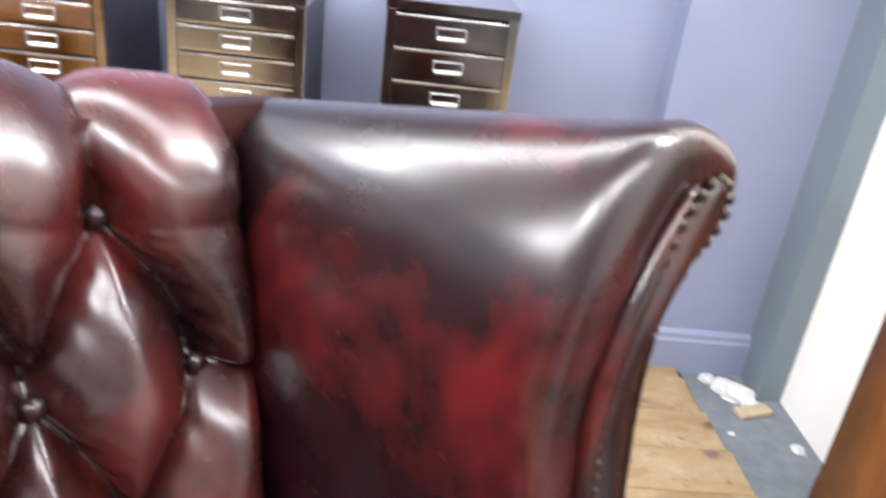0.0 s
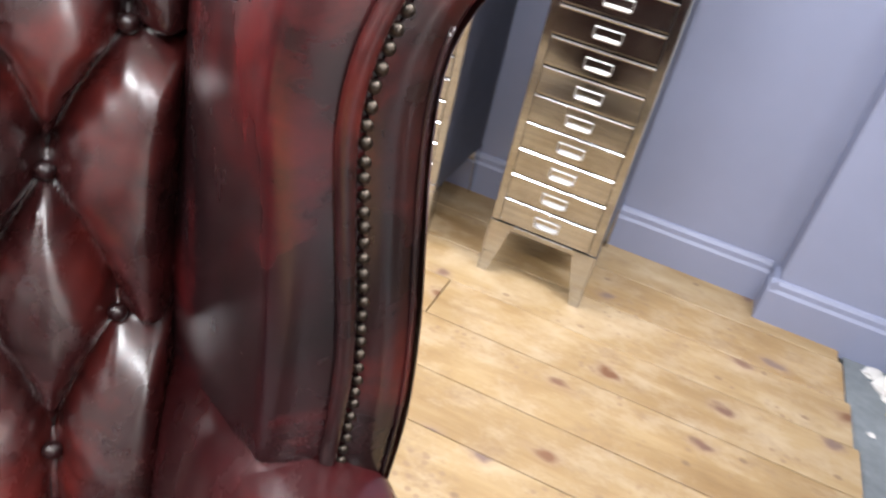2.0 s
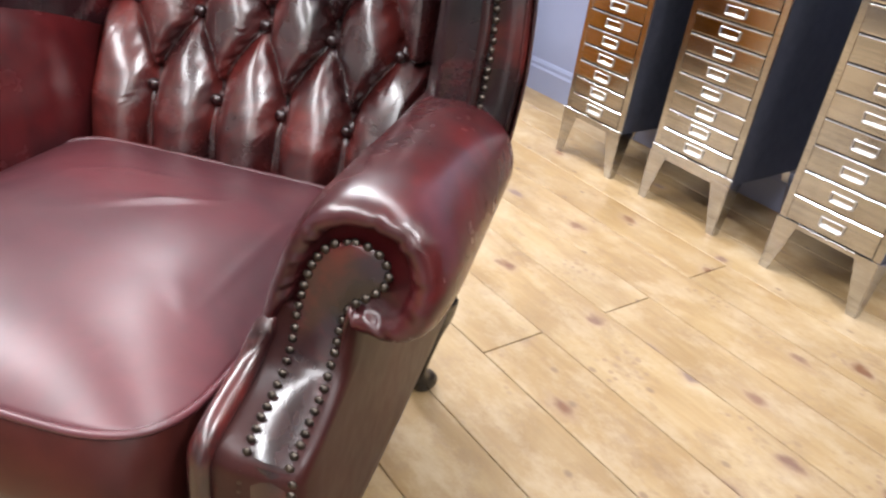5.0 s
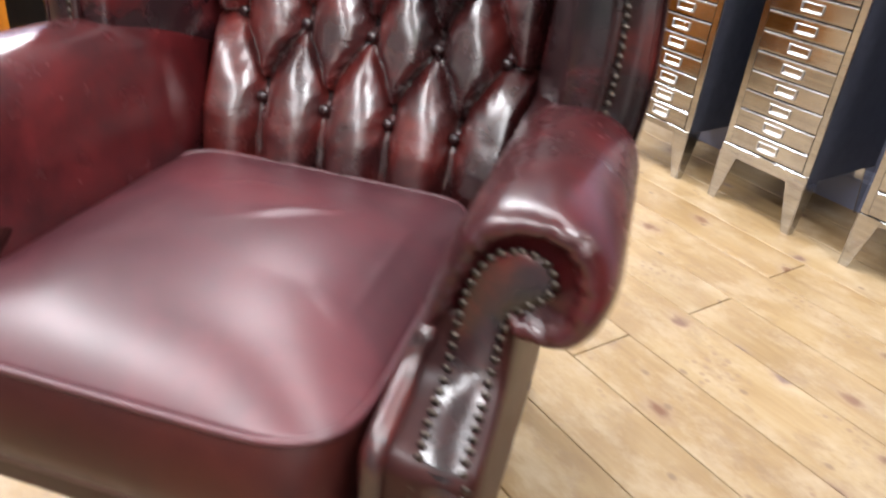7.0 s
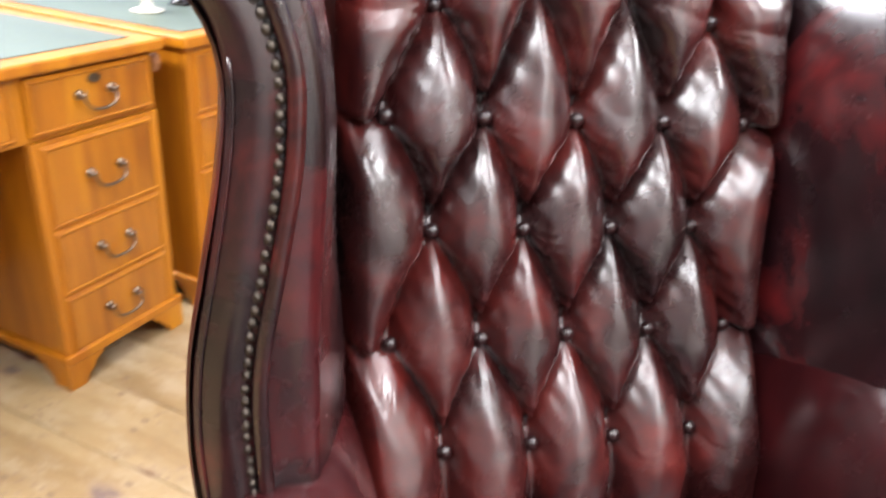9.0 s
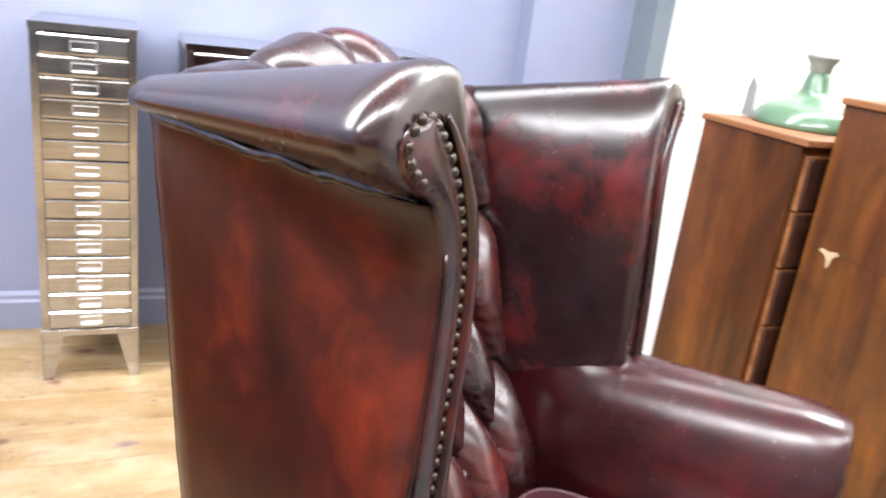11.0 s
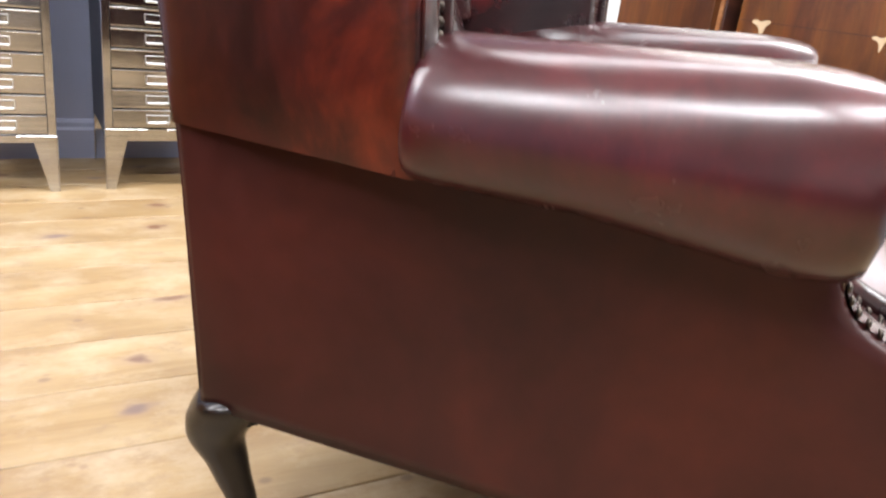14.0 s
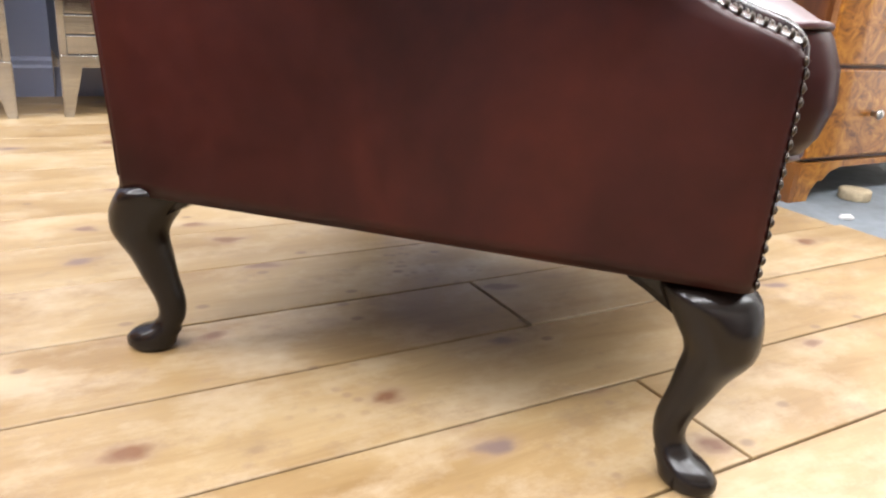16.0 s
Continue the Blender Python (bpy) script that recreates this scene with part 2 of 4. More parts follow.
    patch = noise_tex(nt, coords(nt, (3.0, 4.0, 3.0), True), 1.4, 4.0, 0.65)
    dots = mix(nt, 1.0, ramp(nt, specks.outputs["Distance"], [(0.12, (0.75,) * 3), (0.30, (0.0,) * 3)]), ramp(nt, patch, [(0.56, (0.0,) * 3), (0.64, (1.0,) * 3)]), "MULTIPLY")
    c = mix(nt, dots, c, (0.21, 0.135, 0.080))
    nt.links.new(c, b.inputs["Base Color"])
    nt.links.new(ramp(nt, blot, [(0.3, (0.36,) * 3), (0.7, (0.52,) * 3)]), b.inputs["Roughness"])
    bump(nt, b, fine, 0.15, 0.0008)
    return m


FLOOR = floorboards()


def painted(name, colour, rough=0.55, grain=0.06):
    m, nt, b = material(name)
    v = coords(nt)
    n = noise_tex(nt, v, 2.2, 4.0, 0.6)
    n2 = noise_tex(nt, v, 170.0, 3.0, 0.6)
    nt.links.new(ramp(nt, n, [(0.3, tuple(c * (1 - grain) for c in colour)), (0.7, tuple(min(1, c * (1 + grain)) for c in colour))]), b.inputs["Base Color"])
    b.inputs["Roughness"].default_value = rough
    bump(nt, b, n2, 0.10, 0.0012)
    return m


WALL_BLUE = painted("lavender_blue_paint", (0.225, 0.247, 0.350), 0.45)
WALL_GREY = painted("grey_painted_post", (0.155, 0.190, 0.220), 0.5)
WALL_WHITE = painted("white_wall_paint", (0.80, 0.78, 0.73), 0.6, 0.04)
PLASTER = plain("bare_plaster", (0.56, 0.545, 0.53), 0.9, 0, 0, 0.2, 40.0)
CEILING = painted("ceiling_paint", (0.80, 0.80, 0.80), 0.8)
WALL_GREYISH = painted("plain_white_wall", (0.72, 0.72, 0.72), 0.7)
WALL_LOW_DARK = painted("dark_reflection_paint", (0.05, 0.05, 0.055), 0.6)
CONCRETE = plain("dusty_grey_concrete", (0.15, 0.17, 0.185), 0.7, 0, 0, 0.35, 25.0)
SUBFLOOR = plain("dark_subfloor", (0.02, 0.013, 0.008), 0.9)
GREEN_ENAMEL = plain("green_enamel", (0.095, 0.175, 0.105), 0.28, 0, 0.6, 0.15, 20.0)
GREEN_BAIZE = plain("green_desk_leather", (0.070, 0.092, 0.070), 0.5, 0, 0, 0.2, 80.0)
GREY_CAST = plain("grey_cast_iron", (0.30, 0.31, 0.28), 0.5, 0.3, 0, 0.25)
BLACK_TRUNK = plain("black_trunk_cloth", (0.012, 0.013, 0.017), 0.55, 0, 0, 0.4, 50.0)
WORN_TAN = plain("worn_tan_board", (0.42, 0.34, 0.22), 0.8, 0, 0, 0.35, 90.0)
CREAM = plain("cream_panel", (0.50, 0.40, 0.25), 0.5, 0, 0, 0.08)
IVORY = plain("ivory_ceramic", (0.75, 0.70, 0.58), 0.25, 0, 0.3, 0.05)
BARE_WOOD = plain("bare_splintered_wood", (0.46, 0.34, 0.21), 0.8, 0, 0, 0.2, 120.0)
CREASE_SHADE = plain("crease_shade", (0.012, 0.006, 0.006), 0.4)

# ---- mesh helpers ----


def part(name, bm, mat, parent=None, label="", smooth=False):
    me = bpy.data.meshes.new(name)
    bm.to_mesh(me)
    bm.free()
    me.materials.append(mat)
    if smooth:
        me.polygons.foreach_set("use_smooth", [True] * len(me.polygons))
    ob = new(name, me)
    ob.parent = parent
    return tagged(ob, label)


def again(ob, name, place, parent):
    """One more object on the mesh of ob."""
    o = new(name, ob.data)
    o.parent = parent
    o.matrix_basis = place
    return o


def box(bm, x0, x1, y0, y1, z0, z1, bevel=0.0, segments=1):
    m = Matrix.Translation(((x0 + x1) / 2, (y0 + y1) / 2, (z0 + z1) / 2)) @ Matrix.Diagonal((x1 - x0, y1 - y0, z1 - z0, 1))
    got = bmesh.ops.create_cube(bm, size=1, matrix=m)["verts"]
    if bevel:
        edges = list({e for v in got for e in v.link_edges})
        bmesh.ops.bevel(bm, geom=edges, offset=bevel, segments=segments, affect="EDGES", profile=0.5)
    return bm


def boxes(*args, bevel=0.0, segments=1):
    bm = bmesh.new()
    for a in args:
        box(bm, *a, bevel=bevel, segments=segments)
    return bm


def loft(rings, closed=True, cap=True, bm=None):
    """A skin over rings of points, ring by ring."""
    bm = bm or bmesh.new()
    rows = [[bm.verts.new(p) for p in ring] for ring in rings]
    n = len(rows[0])
    for a, b in zip(rows, rows[1:]):
        for i in range(n if closed else n - 1):
            j = (i + 1) % n
            bm.faces.new((a[i], a[j], b[j], b[i]))
    if cap and closed:
        bm.faces.new(rows[0][::-1])
        bm.faces.new(rows[-1])
    bmesh.ops.recalc_face_normals(bm, faces=bm.faces)
    return bm


def smooth_line(points, n, closed=False):
    """n points along a Catmull-Rom curve through the given ones, evenly spaced."""
    p = np.array(points, float)
    k = len(p)
    fine = []
    last = k if closed else k - 1
    for i in range(last):
        if closed:
            a, b, c, d = p[(i - 1) % k], p[i], p[(i + 1) % k], p[(i + 2) % k]
        else:
            a, b, c, d = p[max(i - 1, 0)], p[i], p[i + 1], p[min(i + 2, k - 1)]
        for t in np.linspace(0, 1, 24, endpoint=False):
            fine.append(0.5 * (2 * b + (c - a) * t + (2 * a - 5 * b + 4 * c - d) * t**2 + (3 * b - a - 3 * c + d) * t**3))
    fine.append(p[0] if closed else p[-1])
    fine = np.array(fine)
    s = np.r_[0, np.cumsum(np.linalg.norm(np.diff(fine, axis=0), axis=1))]
    want = np.linspace(0, s[-1], n + 1)[:-1] if closed else np.linspace(0, s[-1], n)
    return np.stack([np.interp(want, s, fine[:, i]) for i in range(p.shape[1])], 1)


def tube(points, radius, sides=8, bm=None, closed=False):
    p = [Vector(q) for q in points]
    rings = []
    for i, q in enumerate(p):
        if closed:
            d = (p[(i + 1) % len(p)] - p[i - 1]).normalized()
        else:
            d = (p[min(i + 1, len(p) - 1)] - p[max(i - 1, 0)]).normalized()
        side = d.orthogonal().normalized() if i == 0 else (rings_side - d * rings_side.dot(d)).normalized()
        rings_side = side
        up = d.cross(side)
        r = radius[i] if isinstance(radius, (list, tuple, np.ndarray)) else radius
        rings.append([q + (side * math.cos(a) + up * math.sin(a)) * r for a in np.linspace(0, 2 * math.pi, sides, endpoint=False)])
    if closed:
        rings.append(rings[0])
    return loft(rings, True, not closed, bm)


def lathe(profile, sides=32, centre=(0, 0), bm=None):
    """Turns (radius, z) pairs round an upright axis."""
    rings = [[(centre[0] + r * math.cos(a), centre[1] + r * math.sin(a), z) for a in np.linspace(0, 2 * math.pi, sides, endpoint=False)] for r, z in profile]
    return loft(rings, True, True, bm)


def structure(name, bm, mat, label, category):
    ob = part(name, bm, mat)
    return tagged(ob, label, category, kind="structure")


# ---- the room ----
structure("subfloor", boxes((-4.6, 1.22, -4.6, 1.95, -0.16, -0.028)), SUBFLOOR, "dark void under the old floorboards", "floor")
structure("concrete_floor", boxes((1.205, 3.6, -4.6, 1.95, -0.16, -0.012)), CONCRETE, "dusty grey concrete strip beside the boards", "floor")
structure("ceiling", boxes((-4.7, 3.7, -4.7, 2.0, 2.9, 3.05)), CEILING, "plain pale ceiling with strip lights", "ceiling")
structure("wall_north", boxes((-1.33, 0.972, 1.765, 1.95, -0.03, 2.9)), WALL_BLUE, "lavender blue painted wall behind the cabinets", "wall")
structure("wall_north_pier", boxes((0.972, 1.40, 1.672, 1.95, -0.03, 2.9)), WALL_BLUE, "lavender blue painted wall standing slightly forward", "wall")
structure("wall_north_west", boxes((-4.6, -1.33, 1.50, 1.95, -0.03, 2.9)), WALL_BLUE, "lavender blue painted chimney breast with chipped corner", "wall")
structure("corner_post", boxes((1.40, 1.475, 1.53, 1.95, -0.03, 2.9)), WALL_GREY, "grey painted upright post in the corner", "post")
structure("wall_east_return", boxes((1.475, 1.60, 1.11, 1.95, -0.03, 2.9)), WALL_WHITE, "off-white painted wall beside the post", "wall")
structure("wall_east_back", boxes((1.60, 3.6, 1.11, 1.25, -0.03, 2.9)), WALL_WHITE, "white painted wall behind the chests", "wall")
structure("wall_east", boxes((3.5, 3.65, -4.6, 1.11, -0.03, 2.9)), WALL_WHITE, "plain white wall", "wall")
# unseen south wall: white above brightens leather reflections, added dark band below darkens steel
structure("wall_south", boxes((-4.6, 3.6, -4.65, -4.5, 1.25, 2.9)), WALL_GREYISH, "unseen plain wall, white above to brighten reflections in the leather", "wall")
structure("wall_south_low_dark", boxes((-4.6, 3.6, -4.65, -4.48, -0.03, 1.25)), WALL_LOW_DARK, "unseen dark lower wall, added for dark reflections in the steel", "wall")
structure("wall_west", boxes((-4.65, -4.5, -4.5, 1.5, -0.03, 2.9)), WALL_BLUE, "plain lavender blue wall", "wall")


def skirting(name, x0, x1, y, ends=()):
    """A moulded baseboard along x, its face towards -y."""
    prof = [(0.0, -0.02), (-0.020, -0.02), (-0.020, 0.095), (-0.014, 0.104), (-0.013, 0.118), (-0.006, 0.128), (0.0, 0.130)]
    bm = loft([[(x, y + a, z) for a, z in prof] for x in (x0, x1)])
    return structure(name, bm, WALL_BLUE, "lavender blue moulded wooden baseboard", "baseboard")


skirting("baseboard", -1.31, 0.953, 1.765)
skirting("baseboard", 0.953, 1.40, 1.672)
skirting("baseboard", -4.5, -1.31, 1.50)


def skirting_return(x, y0, y1, side):
    prof = [(0.0, -0.02), (0.020, -0.02), (0.020, 0.095), (0.014, 0.104), (0.013, 0.118), (0.006, 0.128), (0.0, 0.130)]
    bm = loft([[(x + side * a, y, z) for a, z in prof] for y in (y0, y1)])
    structure("baseboard", bm, WALL_BLUE, "lavender blue baseboard round a wall corner", "baseboard")


skirting_return(0.972, 1.655, 1.745, -1)
skirting_return(-1.33, 1.485, 1.745, 1)

# bare plaster where the chimney breast has lost its paint
bm = bmesh.new()
rnd = random.Random(4)
for i in range(16):
    z = 0.15 + 0.34 * (i / 15)
    w = 0.016 + 0.020 * rnd.random() * (1.2 - i / 16)
    box(bm, -1.331 - w, -1.3285, 1.497, 1.506 + w * 0.5, z, z + 0.016 + 0.018 * rnd.random())
structure("chipped_plaster", bm, PLASTER, "white chipped plaster on the wall corner", "wall damage")

# ---- the wing chair, built in its own axes: x across, y to its back ----
chair = new("wing_chair")
chair.matrix_world = pose(0, 0, 0, 0, 0, 40.8)
tagged(chair, "oxblood leather wing chair with deep-buttoned back, on boards", "armchair")

# buttoned back: rows of buttons at these heights and depths
ROW_Z = [0.28, 0.41, 0.533, 0.650, 0.775, 0.900, 1.015, 1.13]
ROW_Y = [-0.120, -0.088, -0.054, 0.005, 0.046, 0.082, 0.122, 0.155]
ROW_R = [-2.0, -1.0, 0.0, 1.0, 2.0, 3.0, 4.0, 5.0]


ROW_R, ROW_Y, ROW_Z = smooth_line(list(zip(ROW_R, ROW_Y, ROW_Z)), 160).T


def spacing(r):
    return 0.1105 + 0.0017 * min(max(r, -1), 5)


rows_c = {0: (-1.5, -0.5, 0.5, 1.5), 1: (-2, -1, 0, 1, 2), 2: (-1.5, -0.5, 0.5, 1.5), 3: (-2, -1, 0, 1, 2), 4: (-1.5, -0.5, 0.5, 1.5)}
BACK_EDGE = 2.48


def fold(c0, r0, c1, r1, n=6):
    """A pleat from an upper button to a lower one, bowed like an arch."""
    return [(c0 + (c1 - c0) * (1 - (1 - t) ** 1.8), r0 + (r1 - r0) * t) for t in np.linspace(0, 1, n)]


# creases of the padding as lines between (column, row) ends
CREASES = []
for r in range(4):
    for c in rows_c[r]:
        for d in (-0.5, 0.5):
            if c + d in rows_c[r + 1]:
                line = fold(c + d, r + 1, c, r)
                CREASES += [(*p, *q) for p, q in zip(line, line[1:])]
for c in rows_c[0]:
    CREASES += [(c - 0.015, 0, c - 0.10, -2.2), (c + 0.015, 0, c + 0.10, -2.2), (c, 4, c, 6.0)]
for q in (-1, 1):
    CREASES += [(2 * q, r, BACK_EDGE * q, r + 0.04) for r in (1, 3)] + [(BACK_EDGE * q, -2.5, BACK_EDGE * q, 6.5)]
CREASES = np.array(CREASES, float) * (0.1135, 0.12, 0.1135, 0.12)


def puff(c, r):
    """Height of the padding, 0 in a crease to about 1 amid a cushion."""
    p = np.array((c * 0.1135, r * 0.12))
    a, e = CREASES[:, :2], CREASES[:, 2:] - CREASES[:, :2]
    t = np.clip(((p - a) * e).sum(1) / (e * e).sum(1), 0, 1)
    d = np.linalg.norm(p - a - e * t[:, None], axis=1) + 1e-5
    near = float((d**-4.0).sum() ** -0.25)
    u = min(1.0, near / 0.031)
    h = 0.55 * (1 - (1 - u) ** 2.3) ** 0.8 + 0.45 * math.sin(0.5 * math.pi * min(1.0, near / 0.042))
    if r > 4.0:
        k = min(1.0, (r - 4.0) / 1.0)
        h += (0.90 - h) * 0.7 * k * k * (3 - 2 * k) * min(1.0, max(0.0, (BACK_EDGE - abs(c)) / 0.25))
    # gathers round each button
    k = round(r)
    if 0 <= k <= 4:
        off = 0.5 if k % 2 == 0 else 0.0
        cc = round(c - off) + off
        if abs(cc) <= (1.5 if off else 2.0):
            dx, dz = (c - cc) * 0.1135, (r - k) * 0.12
            dist, turn = math.hypot(dx, dz), math.atan2(dz, dx)
            some = max(0.0, noise.noise((2 * math.cos(turn), 2 * math.sin(turn), cc * 3.7 + k * 1.3)))
            h -= 0.30 * math.exp(-((dx / 0.016) ** 2) - (((dz - 0.014) / 0.020) ** 2))
            h += 0.10 * some * math.sin(21 * turn + 5 * cc + k) * math.exp(-(((dist - 0.022) / 0.012) ** 2)) * min(1.0, near / 0.006)
    return h


TILT = 0.034


def lean(r):
    return 0.0135 * min(1.0, max(0.0, (r - 2) / 1.5))


def hump(x):
    x += 0.012
    return 0.052 * math.cos(math.pi * x / 0.46) ** 2 if abs(x) < 0.23 else 0.0


def back_point(c, r):
    """Middle surface of the back and its padding."""
    x = c * spacing(r) + lean(r)
    if r <= 4.2:
        y, z = np.interp(r, ROW_R, ROW_Y), np.interp(r, ROW_R, ROW_Z)
        n = (0.0, -0.98, -0.16 - 0.20 * min(1.0, max(0.0, (r + 0.6) / 0.9)))
        z += hump(x) * max(0.0, (r - 3.3) / 0.9)
    else:
        a = min((r - 4.2) / 1.3, 1.0) * math.radians(168)
        y0, z0 = np.interp(4.2, ROW_R, ROW_Y), np.interp(4.2, ROW_R, ROW_Z)
        rad = 0.030
        y, z = y0 + rad * (1 - math.cos(a)), z0 + rad * math.sin(a) + hump(x)
        n = (0.0, -math.cos(a), math.sin(a) * 0.9 - 0.36 * math.cos(a))
    z -= 1.1 * max(0.0, abs(x) - 0.20) ** 2 * min(1.0, max(0.0, r - 3.6))
    z -= TILT * x
    h = (0.060 - 0.018 * max(0.0, min(1.0, r - 4.0))) * puff(c, r)
    y += 0.030 * max(0.0, (abs(c) - 2.20) / 0.30) ** 2 * (r < 4.2)
    h *= 1 - 0.26 * min(1.0, max(0.0, -r - 0.10))
    wob = 0.0016 * noise.noise((x * 30, z * 30, 3.1))
    return (x + n[0] * h, y + n[1] * (h + wob), z + n[2] * (h + wob))


rings = []
for r in np.linspace(-1.9, 5.6, 270):
    rings.append([back_point(c, r) for c in np.linspace(-2.50, 2.50, 210)])
part("buttoned_back", loft(rings, False, False), LEATHER_TUFT, chair, "deep-buttoned oxblood leather back", True)

# thin dark tubes that draw the shade in the creases between buttons
def crease_line(c0, r0, c1, r1):
    pts = []
    for c, r in fold(c1, r1, c0, r0, 18)[1:-1]:
        x, y, z = back_point(c, r)
        pts.append((x, y - 0.0036, z + 0.0008))
    return pts


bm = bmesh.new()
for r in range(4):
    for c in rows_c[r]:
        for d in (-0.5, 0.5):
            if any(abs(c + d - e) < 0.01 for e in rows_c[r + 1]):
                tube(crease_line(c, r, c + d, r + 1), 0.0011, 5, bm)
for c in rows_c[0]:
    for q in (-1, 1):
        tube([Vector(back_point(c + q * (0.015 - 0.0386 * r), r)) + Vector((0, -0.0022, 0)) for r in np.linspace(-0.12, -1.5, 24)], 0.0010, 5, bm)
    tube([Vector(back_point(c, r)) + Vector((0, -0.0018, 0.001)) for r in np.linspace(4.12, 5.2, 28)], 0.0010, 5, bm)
part("crease_shade_lines", bm, CREASE_SHADE, chair, "thin dark lines standing in for shade in the creases between buttons", True)

# covered buttons
first = None
for r, cs in rows_c.items():
    for c in cs:
        x = c * spacing(r) + lean(r)
        y, z = np.interp(r, ROW_R, ROW_Y), np.interp(r, ROW_R, ROW_Z) - TILT * x
        m = pose(x, y - 0.010, z + 0.001, 108, 0, 0)
        if first is None:
            bmb = lathe([(0.0005, 0.0078), (0.0045, 0.0070), (0.0078, 0.0048), (0.0095, 0.0012), (0.0098, -0.002), (0.008, -0.006), (0.0005, -0.008)], 16)
            first = part("button", bmb, LEATHER_FRONT, chair, "leather-covered button", True)
            first.matrix_basis = m
        else:
            again(first, "button", m, chair)


# nail shared by all rows of nails
nail_mesh = None


def nail_row(points, step, parent):
    """Domed nails along a line of (x, y, z), with their heads towards -y."""
    global nail_mesh
    p = np.array(points)
    s = np.r_[0, np.cumsum(np.linalg.norm(np.diff(p, axis=0), axis=1))]
    for i, d in enumerate(np.arange(0, s[-1], step)):
        x, y, z = (np.interp(d, s, p[:, k]) for k in range(3))
        j = 0.0007
        m = pose(x + random.uniform(-j, j), y, z + random.uniform(-j, j), 90 + random.uniform(-8, 8), random.uniform(-8, 8), 0)
        if nail_mesh is None:
            b = lathe([(0.0002, 0.0031), (0.0022, 0.0027), (0.0038, 0.0016), (0.0047, 0.0003), (0.0047, -0.001)], 9)
            o = part("nail", b, BRASS_OLD, parent, "", True)
            o.matrix_basis = m
            nail_mesh = o
        else:
            again(nail_mesh, "nail", m, parent)


# wings
WING_IN = [(0.326, 0.585), (0.326, 0.70), (0.324, 0.80), (0.320, 0.88), (0.316, 0.95), (0.322, 1.010), (0.336, 1.058), (0.360, 1.100), (0.390, 1.128)]
WING_TIP = [(0.430, 1.134), (0.468, 1.126), (0.502, 1.106), (0.514, 1.082)]
WING_OUT = [(0.496, 1.061), (0.466, 1.045), (0.438, 1.032), (0.417, 0.990), (0.416, 0.93), (0.424, 0.86), (0.432, 0.79), (0.436, 0.71), (0.432, 0.64), (0.422, 0.548)]
BACK_IN = [(0.262, 0.555), (0.268, 0.68), (0.280, 0.78), (0.285, 0.86), (0.289, 0.93), (0.293, 0.985), (0.299, 1.025), (0.308, 1.052), (0.324, 1.070)]
BACK_TIP = [(0.344, 1.074), (0.364, 1.068), (0.376, 1.058), (0.375, 1.050)]
BACK_OUT = [(0.367, 1.045), (0.359, 1.042), (0.352, 1.038), (0.352, 0.985), (0.352, 0.92), (0.353, 0.85), (0.354, 0.78), (0.355, 0.71), (0.357, 0.64), (0.362, 0.540)]
BACK_EDGE_Z = [0.225, 0.53, 0.72, 0.93, 1.02, 1.10]
BACK_EDGE_Y = [0.034, 0.066, 0.100, 0.124, 0.136, 0.145]


def back_edge(z):
    return float(np.interp(z, BACK_EDGE_Z, BACK_EDGE_Y))


def hand(s, pts):
    """The chair leans a little: the wing at -x stands higher than the one at +x."""
    if s > 0:
        return pts
    return [(x - (0.006 + 0.028 * min(1.0, max(0.0, (z - 0.78) / 0.26))) * min(1.0, max(0.0, (x - 0.34) / 0.04)), z + 0.034 * min(1.0, max(0.0, (z - 0.76) / 0.27))) for x, z in pts]


def up(s, pts):
    return pts if s > 0 else [(x, z + 0.034 * min(1.0, max(0.0, (z - 0.76) / 0.27))) for x, z in pts]


def section(points, cuts=(0, 8, 15, 22), counts=(36, 28, 32)):
    """A profile whose lining, roll and outside each take a fixed share of its samples."""
    p = smooth_line(points, 2400)
    at = [int(np.argmin(((p - np.array(points[k])) ** 2).sum(1))) for k in cuts]
    out = []
    for a, e, n in zip(at, at[1:], counts):
        out += [p[int(round(a + (e - a) * i / n))] for i in range(n)]
    out[-1] = p[-1]
    return np.array(out)


